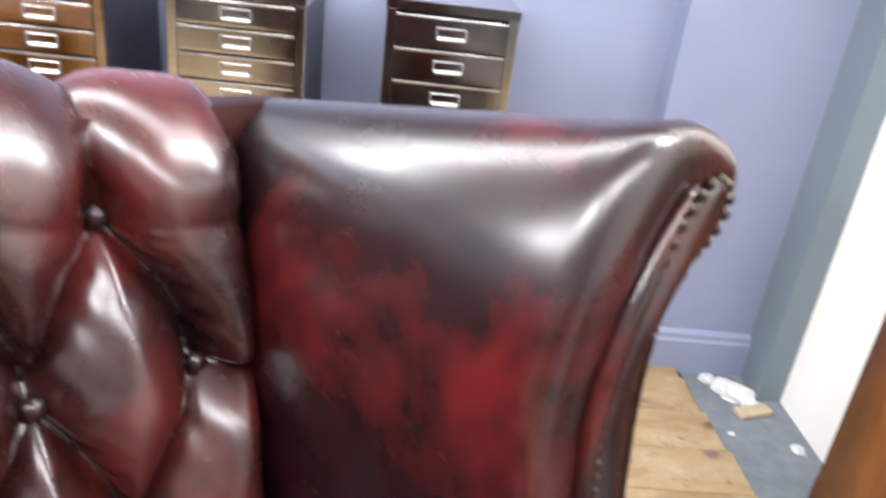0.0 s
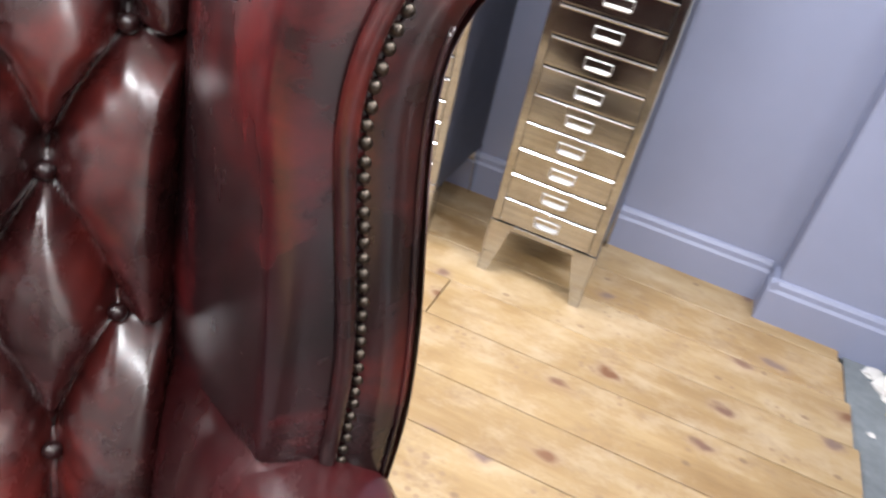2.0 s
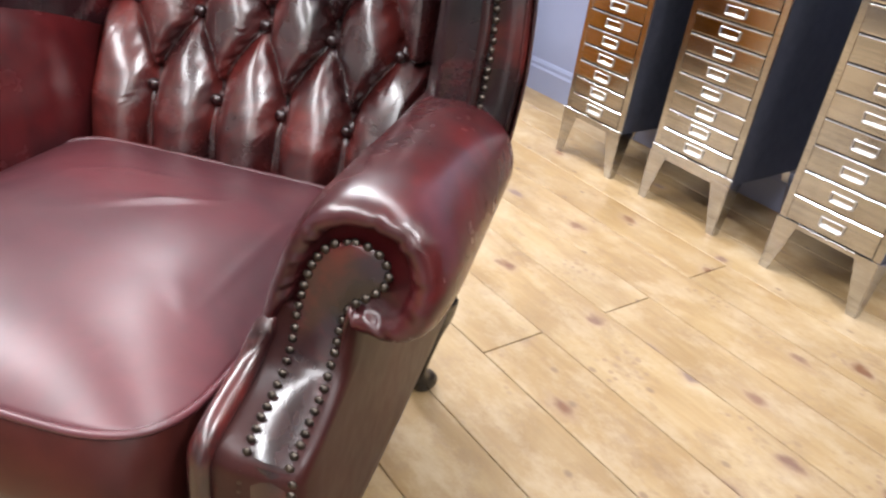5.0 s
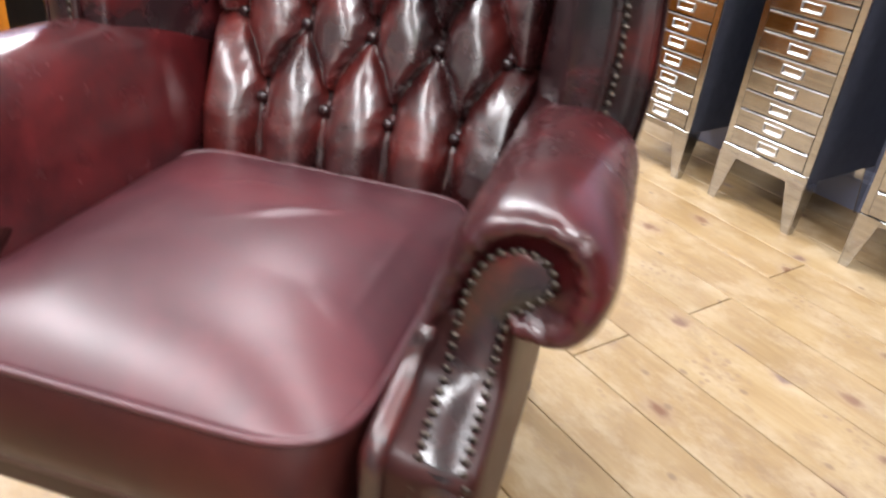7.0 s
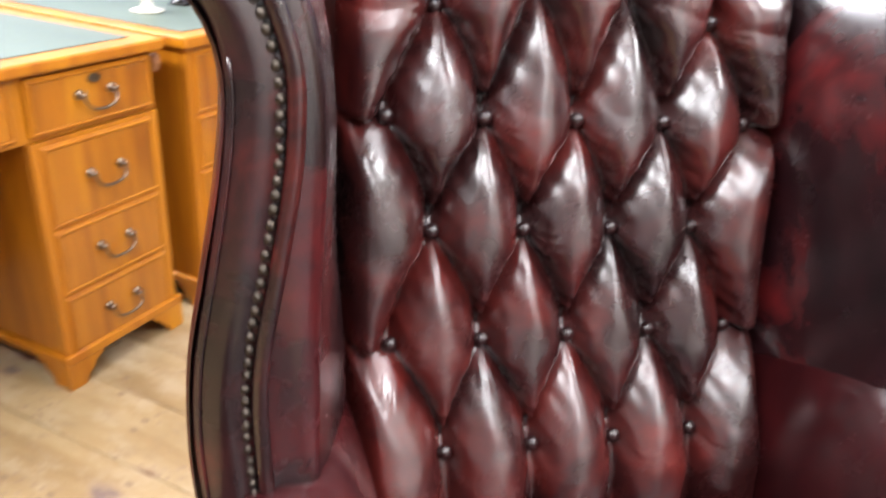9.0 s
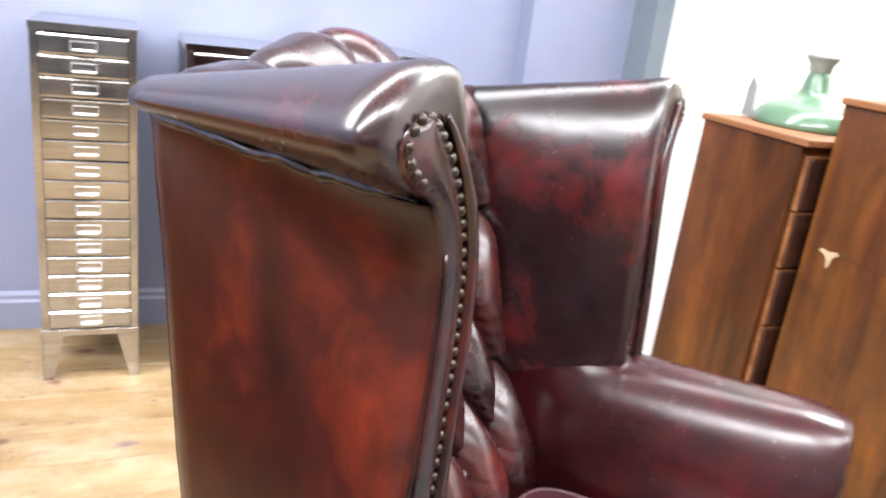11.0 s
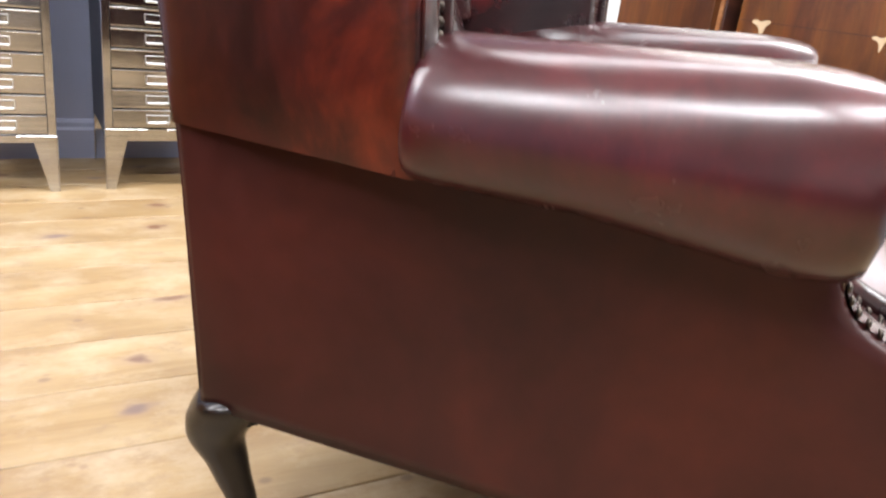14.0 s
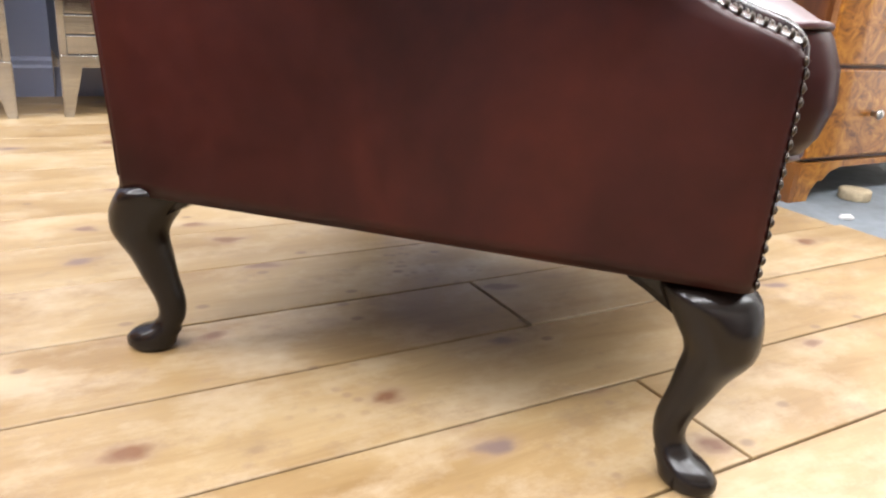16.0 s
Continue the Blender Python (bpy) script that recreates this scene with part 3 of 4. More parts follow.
def wing(s):
    f = section(hand(s, WING_IN + WING_TIP + WING_OUT))
    b = section(up(s, BACK_IN + BACK_TIP + BACK_OUT))
    mz = 1.084 if s > 0 else 1.118
    mid = np.array([np.interp(f[:, 1] - (mz - 1.084), [0.57, 0.75, 0.95, 1.05, 1.11], [0.378, 0.382, 0.376, 0.402, 0.450] if s > 0 else [0.374, 0.378, 0.362, 0.376, 0.420]), f[:, 1]]).T
    rings = []
    for dy, t, pull in [(-0.0115, 0, 0.55), (-0.0110, 0, 0.40), (-0.0095, 0, 0.26), (-0.0065, 0, 0.13), (-0.001, 0, 0.04), (0.008, 0, 0.0)] + [(0.0, q, 0.0) for q in np.linspace(0.10, 1.0, 16)]:
        ring = []
        for i in range(96):
            tt = max(t, 0.0)
            bulge = math.sin(math.pi * min(1, max(0, tt))) * 0.010 * (1 if i < 40 else 0.25)
            x = f[i, 0] + (b[i, 0] - f[i, 0]) * tt + (mid[i, 0] - f[i, 0]) * pull - bulge
            z = f[i, 1] + (b[i, 1] - f[i, 1]) * tt + (mz - f[i, 1]) * pull * (0.8 if f[i, 1] > mz - 0.055 else 0.0)
            yb = back_edge(z)
            yf = -0.206 + (z - 0.65) * 0.06
            y = yf + (yb - yf) * tt + dy
            ring.append((s * x, y, z))
        rings.append(ring)
    body = part("wing", loft(rings), LEATHER, chair, "rolled leather wing, antiqued red and black", True)
    # front strip with its nails, and a welt on its outer edge
    edge = [(0.391, 0.640), (0.395, 0.74), (0.392, 0.80), (0.385, 0.86), (0.378, 0.92), (0.377, 0.955), (0.382, 0.988), (0.392, 1.016), (0.406, 1.044), (0.422, 1.070), (0.440, 1.090), (0.458, 1.099)]
    nails = smooth_line(hand(s, edge + [(0.474, 1.094), (0.482, 1.079), (0.471, 1.063), (0.450, 1.052), (0.426, 1.044)]), 70)
    inner = smooth_line(hand(s, edge), 50)
    outer = smooth_line(hand(s, [(0.428, 0.640), (0.432, 0.72), (0.428, 0.79), (0.420, 0.86), (0.413, 0.93), (0.413, 0.980), (0.421, 1.014), (0.436, 1.036), (0.460, 1.052), (0.480, 1.070), (0.481, 1.084), (0.472, 1.095), (0.458, 1.099)]), 50)
    rows = []
    for (xn, zn), (xo, zo) in zip(inner, outer):
        rows.append([(s * (xn + (xo - xn) * k), -0.2200 + (zn - 0.65) * 0.06 - 0.005 * math.sin(math.pi * k), zn + (zo - zn) * k) for k in np.linspace(0, 1, 8)] + [(s * (xo + 0.0045), -0.2180 + (zn - 0.65) * 0.06, zo), (s * (xo + 0.0065), -0.2020 + (zn - 0.65) * 0.06, zo), (s * (xo - 0.002), -0.1960 + (zn - 0.65) * 0.06, zo)])
    strip = part("front_strip", loft(rows, False, False), LEATHER_FRONT, body, "dark leather facing strip on the wing's edge", True)
    nail_row([(s * x, -0.2205 + (z - 0.65) * 0.06, z) for x, z in nails], 0.0118, strip)
    part("welt", tube([(s * x, -0.2215 + (z - 0.65) * 0.06, z) for x, z in outer[:37]], 0.0018, 6), LEATHER_FRONT, body, "narrow dark welt", True)
    # outside panel, set in under the roll
    fo, bo = f[63:], b[63:]
    rows = []
    for i, ((xf, zf), (xb, zb)) in enumerate(zip(fo, bo)):
        row = []
        low = min(1.0, (32 - i) / 3.0)
        for t in [-0.040, -0.034] + list(np.linspace(-0.02, 0.985, 18)):
            z = zf + (zb - zf) * t
            yf = -0.206 + (z - 0.65) * 0.06
            rim = max(0.0, min(1.0, 14 * min(t + 0.040, 0.985 - t)))
            row.append((s * (xf + (xb - xf) * t + 0.0010 + 0.0075 * (rim * low) ** 0.5), yf + (back_edge(z) - yf) * t, z))
        rows.append(row)
    part("outside_panel", loft(rows, False, False), LEATHER_WING_OUT, body, "red-brown leather panel on the wing's outside", True)
    # narrow lip between the roll and the nails
    lip = []
    for i, (xn, zn) in enumerate(inner[:48]):
        tx, tz = inner[min(i + 1, 49)] - inner[max(i - 1, 0)]
        k = 0.0115 / math.hypot(tx, tz)
        lip.append((s * (xn - tz * k), -0.2205 + (zn - 0.65) * 0.06, zn + tx * k))
    part("rolled_edge", tube(lip, [0.0072 * min(1.0, 0.3 + (47 - i) / 10) for i in range(48)], 10), LEATHER_FRONT, body, "glossy rolled front edge", True)
    # gathered lip where the roll meets the panel
    lip = []
    for t in np.linspace(0.03, 0.99, 60):
        x, z = (0.440 if s > 0 else 0.408) * (1 - t) + 0.354 * t, 1.036 + 0.006 * t + (0.034 if s < 0 else 0.0)
        w = noise.noise((t * 7.0, s * 3.0, 0.4))
        lip.append((s * (x + 0.006 + 0.004 * w), -0.206 + 0.012 + (back_edge(z) + 0.194) * t, z - 0.001 + 0.006 * w))
    part("gathered_lip", tube(lip, [(0.0065 + 0.003 * noise.noise((t * 0.4, 2.0, s))) * min(1.0, 0.15 + t / 8, 0.15 + (59 - t) / 8) for t in range(60)], 8), LEATHER, body, "gathered leather lip under the roll", True)
    return body


for s in (1, -1):
    wing(s)

# arms
ARM = [(0.252, 0.430), (0.250, 0.490), (0.260, 0.555), (0.282, 0.615), (0.314, 0.652), (0.358, 0.667), (0.400, 0.662), (0.432, 0.640), (0.447, 0.603), (0.444, 0.572), (0.428, 0.553), (0.402, 0.546), (0.375, 0.548), (0.352, 0.535), (0.345, 0.43)]


def arm(s):
    p = smooth_line(ARM, 180)
    stations = [(-0.02, 0.90), (-0.20, 0.90), (-0.214, 0.90), (-0.216, 0.955), (-0.221, 0.985), (-0.232, 1.0)]
    stations += [(y, 1.0) for y in np.linspace(-0.255, -0.485, 12)]
    stations += [(-0.500, 0.997), (-0.514, 0.988), (-0.528, 0.972), (-0.540, 0.950), (-0.550, 0.920), (-0.558, 0.88), (-0.5640, 0.83), (-0.567, 0.77), (-0.5675, 0.71), (-0.565, 0.65), (-0.560, 0.60), (-0.552, 0.56)]
    rings = []
    for y, k in stations:
        ring = []
        for i, (x, z) in enumerate(p):
            cx, cz = (0.352, 0.606)
            low = min(1.0, max(0.0, (z - 0.45) / 0.08))
            yy = y
            if y > -0.2145:
                xx, zz = min(x, 0.345), z
            else:
                kk = 1 - (1 - k) * low * (1.0 if y < -0.4 else min(1.0, max(0.0, (x - 0.30) / 0.08)))
                # gathers that run in towards the nails
                pinch = min(1.0, max(0.0, (-0.525 - y) / 0.03)) if k > 0.8 else 1.0
                wave = math.sin(i * 0.62 + 3.0 * noise.noise((i * 0.06, s, 0.0))) + 0.5 * math.sin(i * 1.13 + 1.0)
                some = 0.35 + 0.65 * max(0.0, noise.noise((i * 0.05, 2.0 * s, 5.0)) + 0.4)
                g = 1 + 0.008 * pinch * wave * some * low
                yy += 0.0014 * pinch * wave * some * low
                sag = -0.020 * max(0.0, (-0.36 - y) / 0.2) * max(0.0, (0.575 - z) / 0.03) * (x > 0.36)
                rise = 0.014 * min(1.0, max(0.0, (-0.21 - y) / 0.28)) * min(1.0, max(0.0, (z - 0.58) / 0.08))
                xx, zz = cx + (x - cx) * kk * g, cz + (z - cz) * kk * g + max(sag, -0.020) * kk + rise * kk
            ring.append((s * xx, yy, zz))
        rings.append(ring)
    return part("arm", loft(rings), LEATHER_ARM, chair, "padded scroll arm of glossy oxblood leather", True)


# the front of each arm: a scroll, a sloping shelf and an upright post
FRONT = smooth_line([(-0.678, 0.230), (-0.678, 0.34), (-0.678, 0.430), (-0.674, 0.449), (-0.660, 0.460), (-0.640, 0.467), (-0.609, 0.478), (-0.582, 0.494), (-0.568, 0.520), (-0.560, 0.56), (-0.554, 0.66)], 80)


def front_y(z):
    return float(np.interp(z, FRONT[:, 1], FRONT[:, 0]))


def post_in(z):
    return float(np.interp(z, [0.226, 0.40, 0.45, 0.50, 0.55, 0.60], [0.256, 0.246, 0.246, 0.252, 0.268, 0.29]))


def body_side(s):
    """Outer side panel with the arm post, from rear corner to front."""
    rings = []
    for z in [0.236] + list(np.linspace(0.25, 0.42, 7)) + list(np.linspace(0.430, 0.50, 22)) + [0.52, 0.535, 0.545, 0.552]:
        yf, xi = front_y(z) + 0.004, post_in(z)
        xo, yb = 0.360, back_edge(z) + 0.002
        r = 0.012
        loop = [(xi + r, yf), (xi + 0.4 * (xo - xi), yf - 0.004), (xo - 0.012, yf - 0.001), (xo - 0.004, yf + 0.004), (xo, yf + 0.014)]
        loop += [(xo + 0.004 * math.sin(math.pi * t), yf + 0.014 + (yb - r - yf - 0.014) * t) for t in np.linspace(0.05, 1, 14)]
        loop += [(xo - 0.004, yb - 0.003), (xo - r, yb), (xo - 0.06, yb), (xi + 0.04, yb), (xi + 0.024, yb - 0.02), (xi + 0.024, yf + 0.07), (xi, yf + 0.05), (xi, yf + r)]
        rings.append([(s * x, y, z - 0.017 * max(0.0, 1 - (z - 0.236) / 0.05) * min(1.0, max(0.0, (y + 0.5) / 0.5))) for x, y in loop])
    part("side_panel", loft(rings), LEATHER_SIDE, chair, "dark oxblood leather side panel", True)
    # facing: keyhole-shaped panel above, straight panel below
    left = smooth_line([(0.302, 0.458), (0.300, 0.470), (0.300, 0.482), (0.301, 0.520), (0.304, 0.560), (0.311, 0.600), (0.322, 0.626), (0.337, 0.640), (0.352, 0.644)], 44)
    right = smooth_line([(0.345, 0.456), (0.344, 0.470), (0.344, 0.486), (0.345, 0.518), (0.347, 0.548), (0.358, 0.572), (0.377, 0.590), (0.387, 0.611), (0.381, 0.632), (0.366, 0.643), (0.352, 0.644)], 44)

    for line in (left, right):
        line[:, 1] = np.where(line[:, 1] > 0.56, 0.56 + (line[:, 1] - 0.56) * 0.86, line[:, 1])

    def facing(line):
        return [(s * x, front_y(z) - 0.0010, z + 0.002 * (0.45 < z < 0.50)) for x, z in line]

    rows = []
    for (xl, zl), (xr, zr) in zip(left, right):
        row = []
        for k in np.linspace(0, 1, 9):
            x, z = xl + (xr - xl) * k, zl + (zr - zl) * k
            lift = 0.005 * math.sin(math.pi * k)
            row.append((s * x, front_y(z) - 0.0005 - lift, z + lift * 0.5 * (0.45 < z < 0.50)))
        rows.append(row)
    face = part("arm_facing", loft(rows, False, False), LEATHER_FRONT, chair, "scroll-shaped leather facing edged with nails", True)
    for line in (left, right):
        nail_row([(x, y - 0.0008, z) for x, y, z in facing(line)], 0.0118, face)
    # soft roll down the inner edge of the post
    roll = [(s * (post_in(z) + 0.014), front_y(z) + 0.006, z + 0.004) for z in np.r_[np.linspace(0.250, 0.42, 8), np.linspace(0.435, 0.53, 24)]]
    part("inner_roll", tube(roll, [0.013 * min(1.0, 0.5 + i / 6, 0.5 + (31 - i) / 6) for i in range(32)], 12), LEATHER_FRONT, chair, "soft leather roll along the arm post", True)
    rows = []
    for z in np.linspace(0.240, 0.452, 12):
        rows.append([(s * (0.300 + (0.350 - 0.300) * k), front_y(z) + 0.0035 - 0.004 * math.sin(math.pi * k), z) for k in np.linspace(0, 1, 6)])
    low = part("lower_facing", loft(rows, False, False), LEATHER_FRONT, chair, "plain leather strip edged with nails", True)
    for x in (0.300, 0.350):
        nail_row([(s * x, front_y(z) + 0.003, z) for z in np.linspace(0.244, 0.448, 20)], 0.0118, low)


for s in (1, -1):
    arm(s)
    body_side(s)

# outer back
rings = []
for z in np.linspace(0.238, 1.075, 14):
    y = back_edge(z) + 0.004
    xb = float(np.interp(z, [0.23, 0.545, 1.0, 1.075], [0.357, 0.355, 0.347, 0.345]))
    loop = [(-xb, y - 0.02), (-xb, y - 0.003), (-xb + 0.01, y)] + [(x, y + 0.035 * (1 - (x / xb) ** 2)) for x in np.linspace(-xb * 0.9, xb * 0.9, 9)] + [(xb - 0.01, y), (xb, y - 0.003), (xb, y - 0.02)]
    rings.append([(x, yy, z) for x, yy in loop])
part("outside_back", loft(rings), LEATHER_SIDE, chair, "plain leather outside back", True)

# front rail and seat deck
bm = boxes((-0.275, 0.275, -0.664, -0.10, 0.240, 0.334), bevel=0.010, segments=3)
part("front_rail", bm, LEATHER_SIDE, chair, "leather-covered front rail under the cushion", True)

# seat cushion: a rounded box with a crown, boxing and piping
def outline(k, n=112):
    pts = []
    for a in np.linspace(0, 2 * math.pi, n, endpoint=False):
        ca, sa = math.cos(a), math.sin(a)
        e = 2 / 7.5
        x = abs(ca) ** e * math.copysign(1, ca)
        y = abs(sa) ** e * math.copysign(1, sa)
        wide = 0.248 + 0.006 * (-y)
        pts.append((-0.016 + x * wide * k, -0.415 + y * 0.290 * k))
    return pts


def seat_top(x, y, k):
    u, v = min(1.0, abs(x + 0.016) / 0.252), min(1.0, max(-1.0, (y + 0.415) / 0.290))
    along = 1 - abs(v) ** 4.5 if v < 0 else (1 - v * v) ** 0.8 * (1 - 0.25 * v)
    z = 0.456 + 0.056 * (1 - u**3.2) * along + 0.012 * max(0.0, (-0.50 - y) / 0.20)
    z += 0.0045 * noise.noise((x * 7 + 2, y * 7, 1.7)) * (1 - k**4)
    w = (x - 0.03) * 0.8 + (y + 0.36) * 0.6
    z += 0.006 * math.exp(-(((x - 0.03) * 0.6 - (y + 0.36) * 0.8) / 0.010) ** 2 - (w / 0.055) ** 2)
    for cx, cy, turn, size in ((0.17, -0.40, 1.9, 0.0030), (0.19, -0.33, 2.2, 0.0026), (0.15, -0.52, 2.4, 0.0022), (-0.08, -0.28, 0.5, 0.0030), (-0.16, -0.45, 2.7, 0.0022)):
        u = (x - cx) * math.cos(turn) + (y - cy) * math.sin(turn)
        v = -(x - cx) * math.sin(turn) + (y - cy) * math.cos(turn)
        z += size * math.exp(-((v / 0.006) ** 2) - (u / 0.05) ** 2)
    return z


rings = []
for k in list(np.linspace(0.02, 0.9, 44)) + [0.93, 0.96, 0.98, 0.992]:
    rings.append([(x, y, seat_top(x, y, k)) for x, y in outline(k)])
rings.append([(x, y, seat_top(x, y, 1.0) - 0.003) for x, y in outline(1.0)])
cushion = part("seat_cushion", loft(rings), LEATHER_SEAT, chair, "plump burgundy leather seat cushion, softly creased", True)
rings = []
for k, z in ((1.0, 0.454), (1.010, 0.444), (1.018, 0.42), (1.020, 0.39), (1.012, 0.36), (0.995, 0.342), (0.96, 0.334)):
    rings.append([(x, y - 0.018 * math.sin(math.pi * max(0.0, 0.458 - z) / 0.126) * max(0.0, min(1.0, (-0.66 - y) / 0.03)), z + 0.012 * max(0.0, (-0.50 - y) / 0.20) * (z - 0.334) / 0.12) for x, y in outline(k)])
part("boxing", loft(rings, True, False), LEATHER_SIDE, cushion, "dark brown leather boxing round the cushion", True)
for z, k in ((0.4600, 1.006), (0.342, 1.003)):
    part("piping", tube([(x, y, z if z < 0.4 else seat_top(x, y, 1.0) - 0.001) for x, y in outline(k)], 0.0042, 8, None, True), LEATHER_SEAT, cushion, "", True)

# cabriole legs
def leg(px, py, dx, dy):
    """Stands under (px, py); (dx, dy) is the way its knee and toe point."""
    d = Vector((dx, dy)).normalized()
    prof = [(0.231, -0.010, 0.036), (0.226, -0.006, 0.046), (0.219, 0.000, 0.050), (0.206, 0.010, 0.047), (0.186, 0.021, 0.042), (0.160, 0.027, 0.034), (0.130, 0.015, 0.0265), (0.100, 0.005, 0.0220),
            (0.070, -0.006, 0.0185), (0.048, -0.007, 0.0170), (0.034, 0.001, 0.0195), (0.024, 0.014, 0.0240), (0.014, 0.021, 0.0260), (0.005, 0.022, 0.0245), (0.0, 0.022, 0.0200)]
    line = smooth_line([(a, b, c) for a, b, c in prof], 34)
    rings = []
    for z, o, r in line:
        ring = []
        for a in np.linspace(0, 2 * math.pi, 24, endpoint=False):
            sq = 1.0 + 0.10 * max(0.0, min(1.0, (z - 0.19) / 0.04)) * math.cos(4 * (a - math.atan2(dy, dx)) + math.pi)
            stretch = 1.25 if z < 0.03 else 1.0
            al, ac = math.cos(a) * r * sq * stretch, math.sin(a) * r * sq
            ring.append((px + d.x * (o + al) - d.y * ac, py + d.y * (o + al) + d.x * ac, z))
        rings.append(ring)
    bm = loft(rings)
    ear = [(0.024, 0.231), (0.024, 0.192), (0.040, 0.202), (0.055, 0.212), (0.074, 0.222), (0.078, 0.231)]
    sy = -1 if dy > 0 else 1
    loft([[(px + t, py + sy * a, z) for a, z in ear] for t in (-0.020, 0.020)], True, True, bm)
    part("leg", bm, BLACK_WOOD, chair, "black turned cabriole leg with pad foot", True)


leg(-0.314, -0.634, -0.45, -0.9)
leg(0.314, -0.634, 0.45, -0.9)
leg(-0.318, 0.008, -0.3, 0.95)
leg(0.318, 0.008, 0.3, 0.95)

# ---- steel drawer cabinets along the wall ----


def handle_mesh(bm, w, h):
    """A thin label frame with a curled finger lip along its lower edge."""
    t = 0.0026
    box(bm, -w / 2, w / 2, -0.003, 0.0, h / 2 - t, h / 2, 0.0008)
    box(bm, -w / 2, -w / 2 + t, -0.004, 0.0, -h / 2, h / 2, 0.0008)
    box(bm, w / 2 - t, w / 2, -0.004, 0.0, -h / 2, h / 2, 0.0008)
    lip = [(0.0, -0.001), (-0.008, -0.004), (-0.014, -0.003), (-0.0165, 0.001), (-0.014, 0.004), (-0.010, 0.0025), (-0.006, 0.001), (0.0, 0.002)]
    loft([[(x * 0.86, y * k * 0.6, -h / 2 + z * 0.8) for y, z in lip] for x, k in ((-w / 2 - 0.002, 0.5), (-w / 2 + 0.004, 0.9), (0.0, 1.0), (w / 2 - 0.004, 0.9), (w / 2 + 0.002, 0.5))], True, True, bm)


def drawer_cabinet(x0, x1, y, depth, z0, z1, count, first_z, pitch, turn, label):
    w = x1 - x0
    cab = new("drawer_cabinet")
    cab.matrix_world = pose((x0 + x1) / 2, y, 0, 0, 0, turn)
    tagged(cab, label, "filing cabinet", "steel drawer cabinets")
    hw = w / 2
    e = 0.022
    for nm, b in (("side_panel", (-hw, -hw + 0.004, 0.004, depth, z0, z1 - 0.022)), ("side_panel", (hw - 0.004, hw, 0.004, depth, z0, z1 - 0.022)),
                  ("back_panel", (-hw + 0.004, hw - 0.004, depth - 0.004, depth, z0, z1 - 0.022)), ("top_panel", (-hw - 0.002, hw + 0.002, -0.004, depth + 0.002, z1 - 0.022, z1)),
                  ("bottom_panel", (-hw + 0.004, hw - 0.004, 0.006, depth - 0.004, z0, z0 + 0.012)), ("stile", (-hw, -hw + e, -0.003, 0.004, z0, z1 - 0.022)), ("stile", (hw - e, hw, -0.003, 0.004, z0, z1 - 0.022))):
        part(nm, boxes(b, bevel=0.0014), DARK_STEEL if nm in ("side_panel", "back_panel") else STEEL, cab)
    dw = w - 2 * e
    front = grip = None
    for i in range(count):
        zc = first_z + i * pitch
        if zc + pitch / 2 > z1 - 0.018:
            break
        if front is None:
            h = pitch - 0.003
            prof = [(0.02, -h / 2), (-0.0020, -h / 2), (-0.0040, -h / 2 + 0.002), (-0.0043, -h / 2 + 0.006), (-0.0040, 0.0), (-0.0037, h / 2 - 0.006), (-0.0045, h / 2 - 0.003), (-0.0025, h / 2), (0.02, h / 2)]
            b = loft([[(x, a, c) for a, c in prof] for x in (-dw / 2 + 0.001, dw / 2 - 0.001)])
            front = part("drawer", b, STEEL, cab, "shallow steel drawer front")
            front.matrix_basis = pose(0, 0, zc)
            o = front
            hb = bmesh.new()
            handle_mesh(hb, 0.066, 0.024)
            grip = part("handle", hb, CHROME, o, "bright label-holder pull")
            grip.matrix_basis = pose(0, -0.005, 0.001)
        else:
            o = again(front, "drawer", pose(random.uniform(-0.0006, 0.0006), random.uniform(-0.0012, 0.001), zc), cab)
            again(grip, "handle", pose(0, -0.005, 0.001), o)
    part("plinth_rail", boxes((-hw - 0.001, hw + 0.001, -0.006, 0.010, z0 - 0.014, first_z - pitch / 2 - 0.002), bevel=0.001), STEEL, cab)
    part("back_rail", boxes((-hw - 0.001, hw + 0.001, depth - 0.012, depth + 0.001, z0 - 0.014, z0), bevel=0.001), STEEL, cab)
    for sx in (-1, 1):
        for yy, sy in ((0.0, 1), (depth, -1)):
            bm = bmesh.new()
            for kind in (0, 1):
                top, bot, t = 0.062, 0.024, 0.003
                if kind == 0:
                    quad = [(sx * hw, yy - sy * 0.007, z0), (sx * (hw - top), yy - sy * 0.007, z0), (sx * (hw - bot), yy - sy * 0.007, 0.0), (sx * hw, yy - sy * 0.007, 0.0)]
                    off = Vector((0, sy * t, 0))
                else:
                    quad = [(sx * (hw + 0.002), yy - sy * 0.007, z0), (sx * (hw + 0.002), yy + sy * (top - 0.007), z0), (sx * (hw + 0.002), yy + sy * (bot - 0.007), 0.0), (sx * (hw + 0.002), yy - sy * 0.007, 0.0)]
                    off = Vector((-sx * t, 0, 0))
                loft([[Vector(q) for q in quad], [Vector(q) + off for q in quad]], True, True, bm)
            part("leg", bm, STEEL, cab)
    return cab


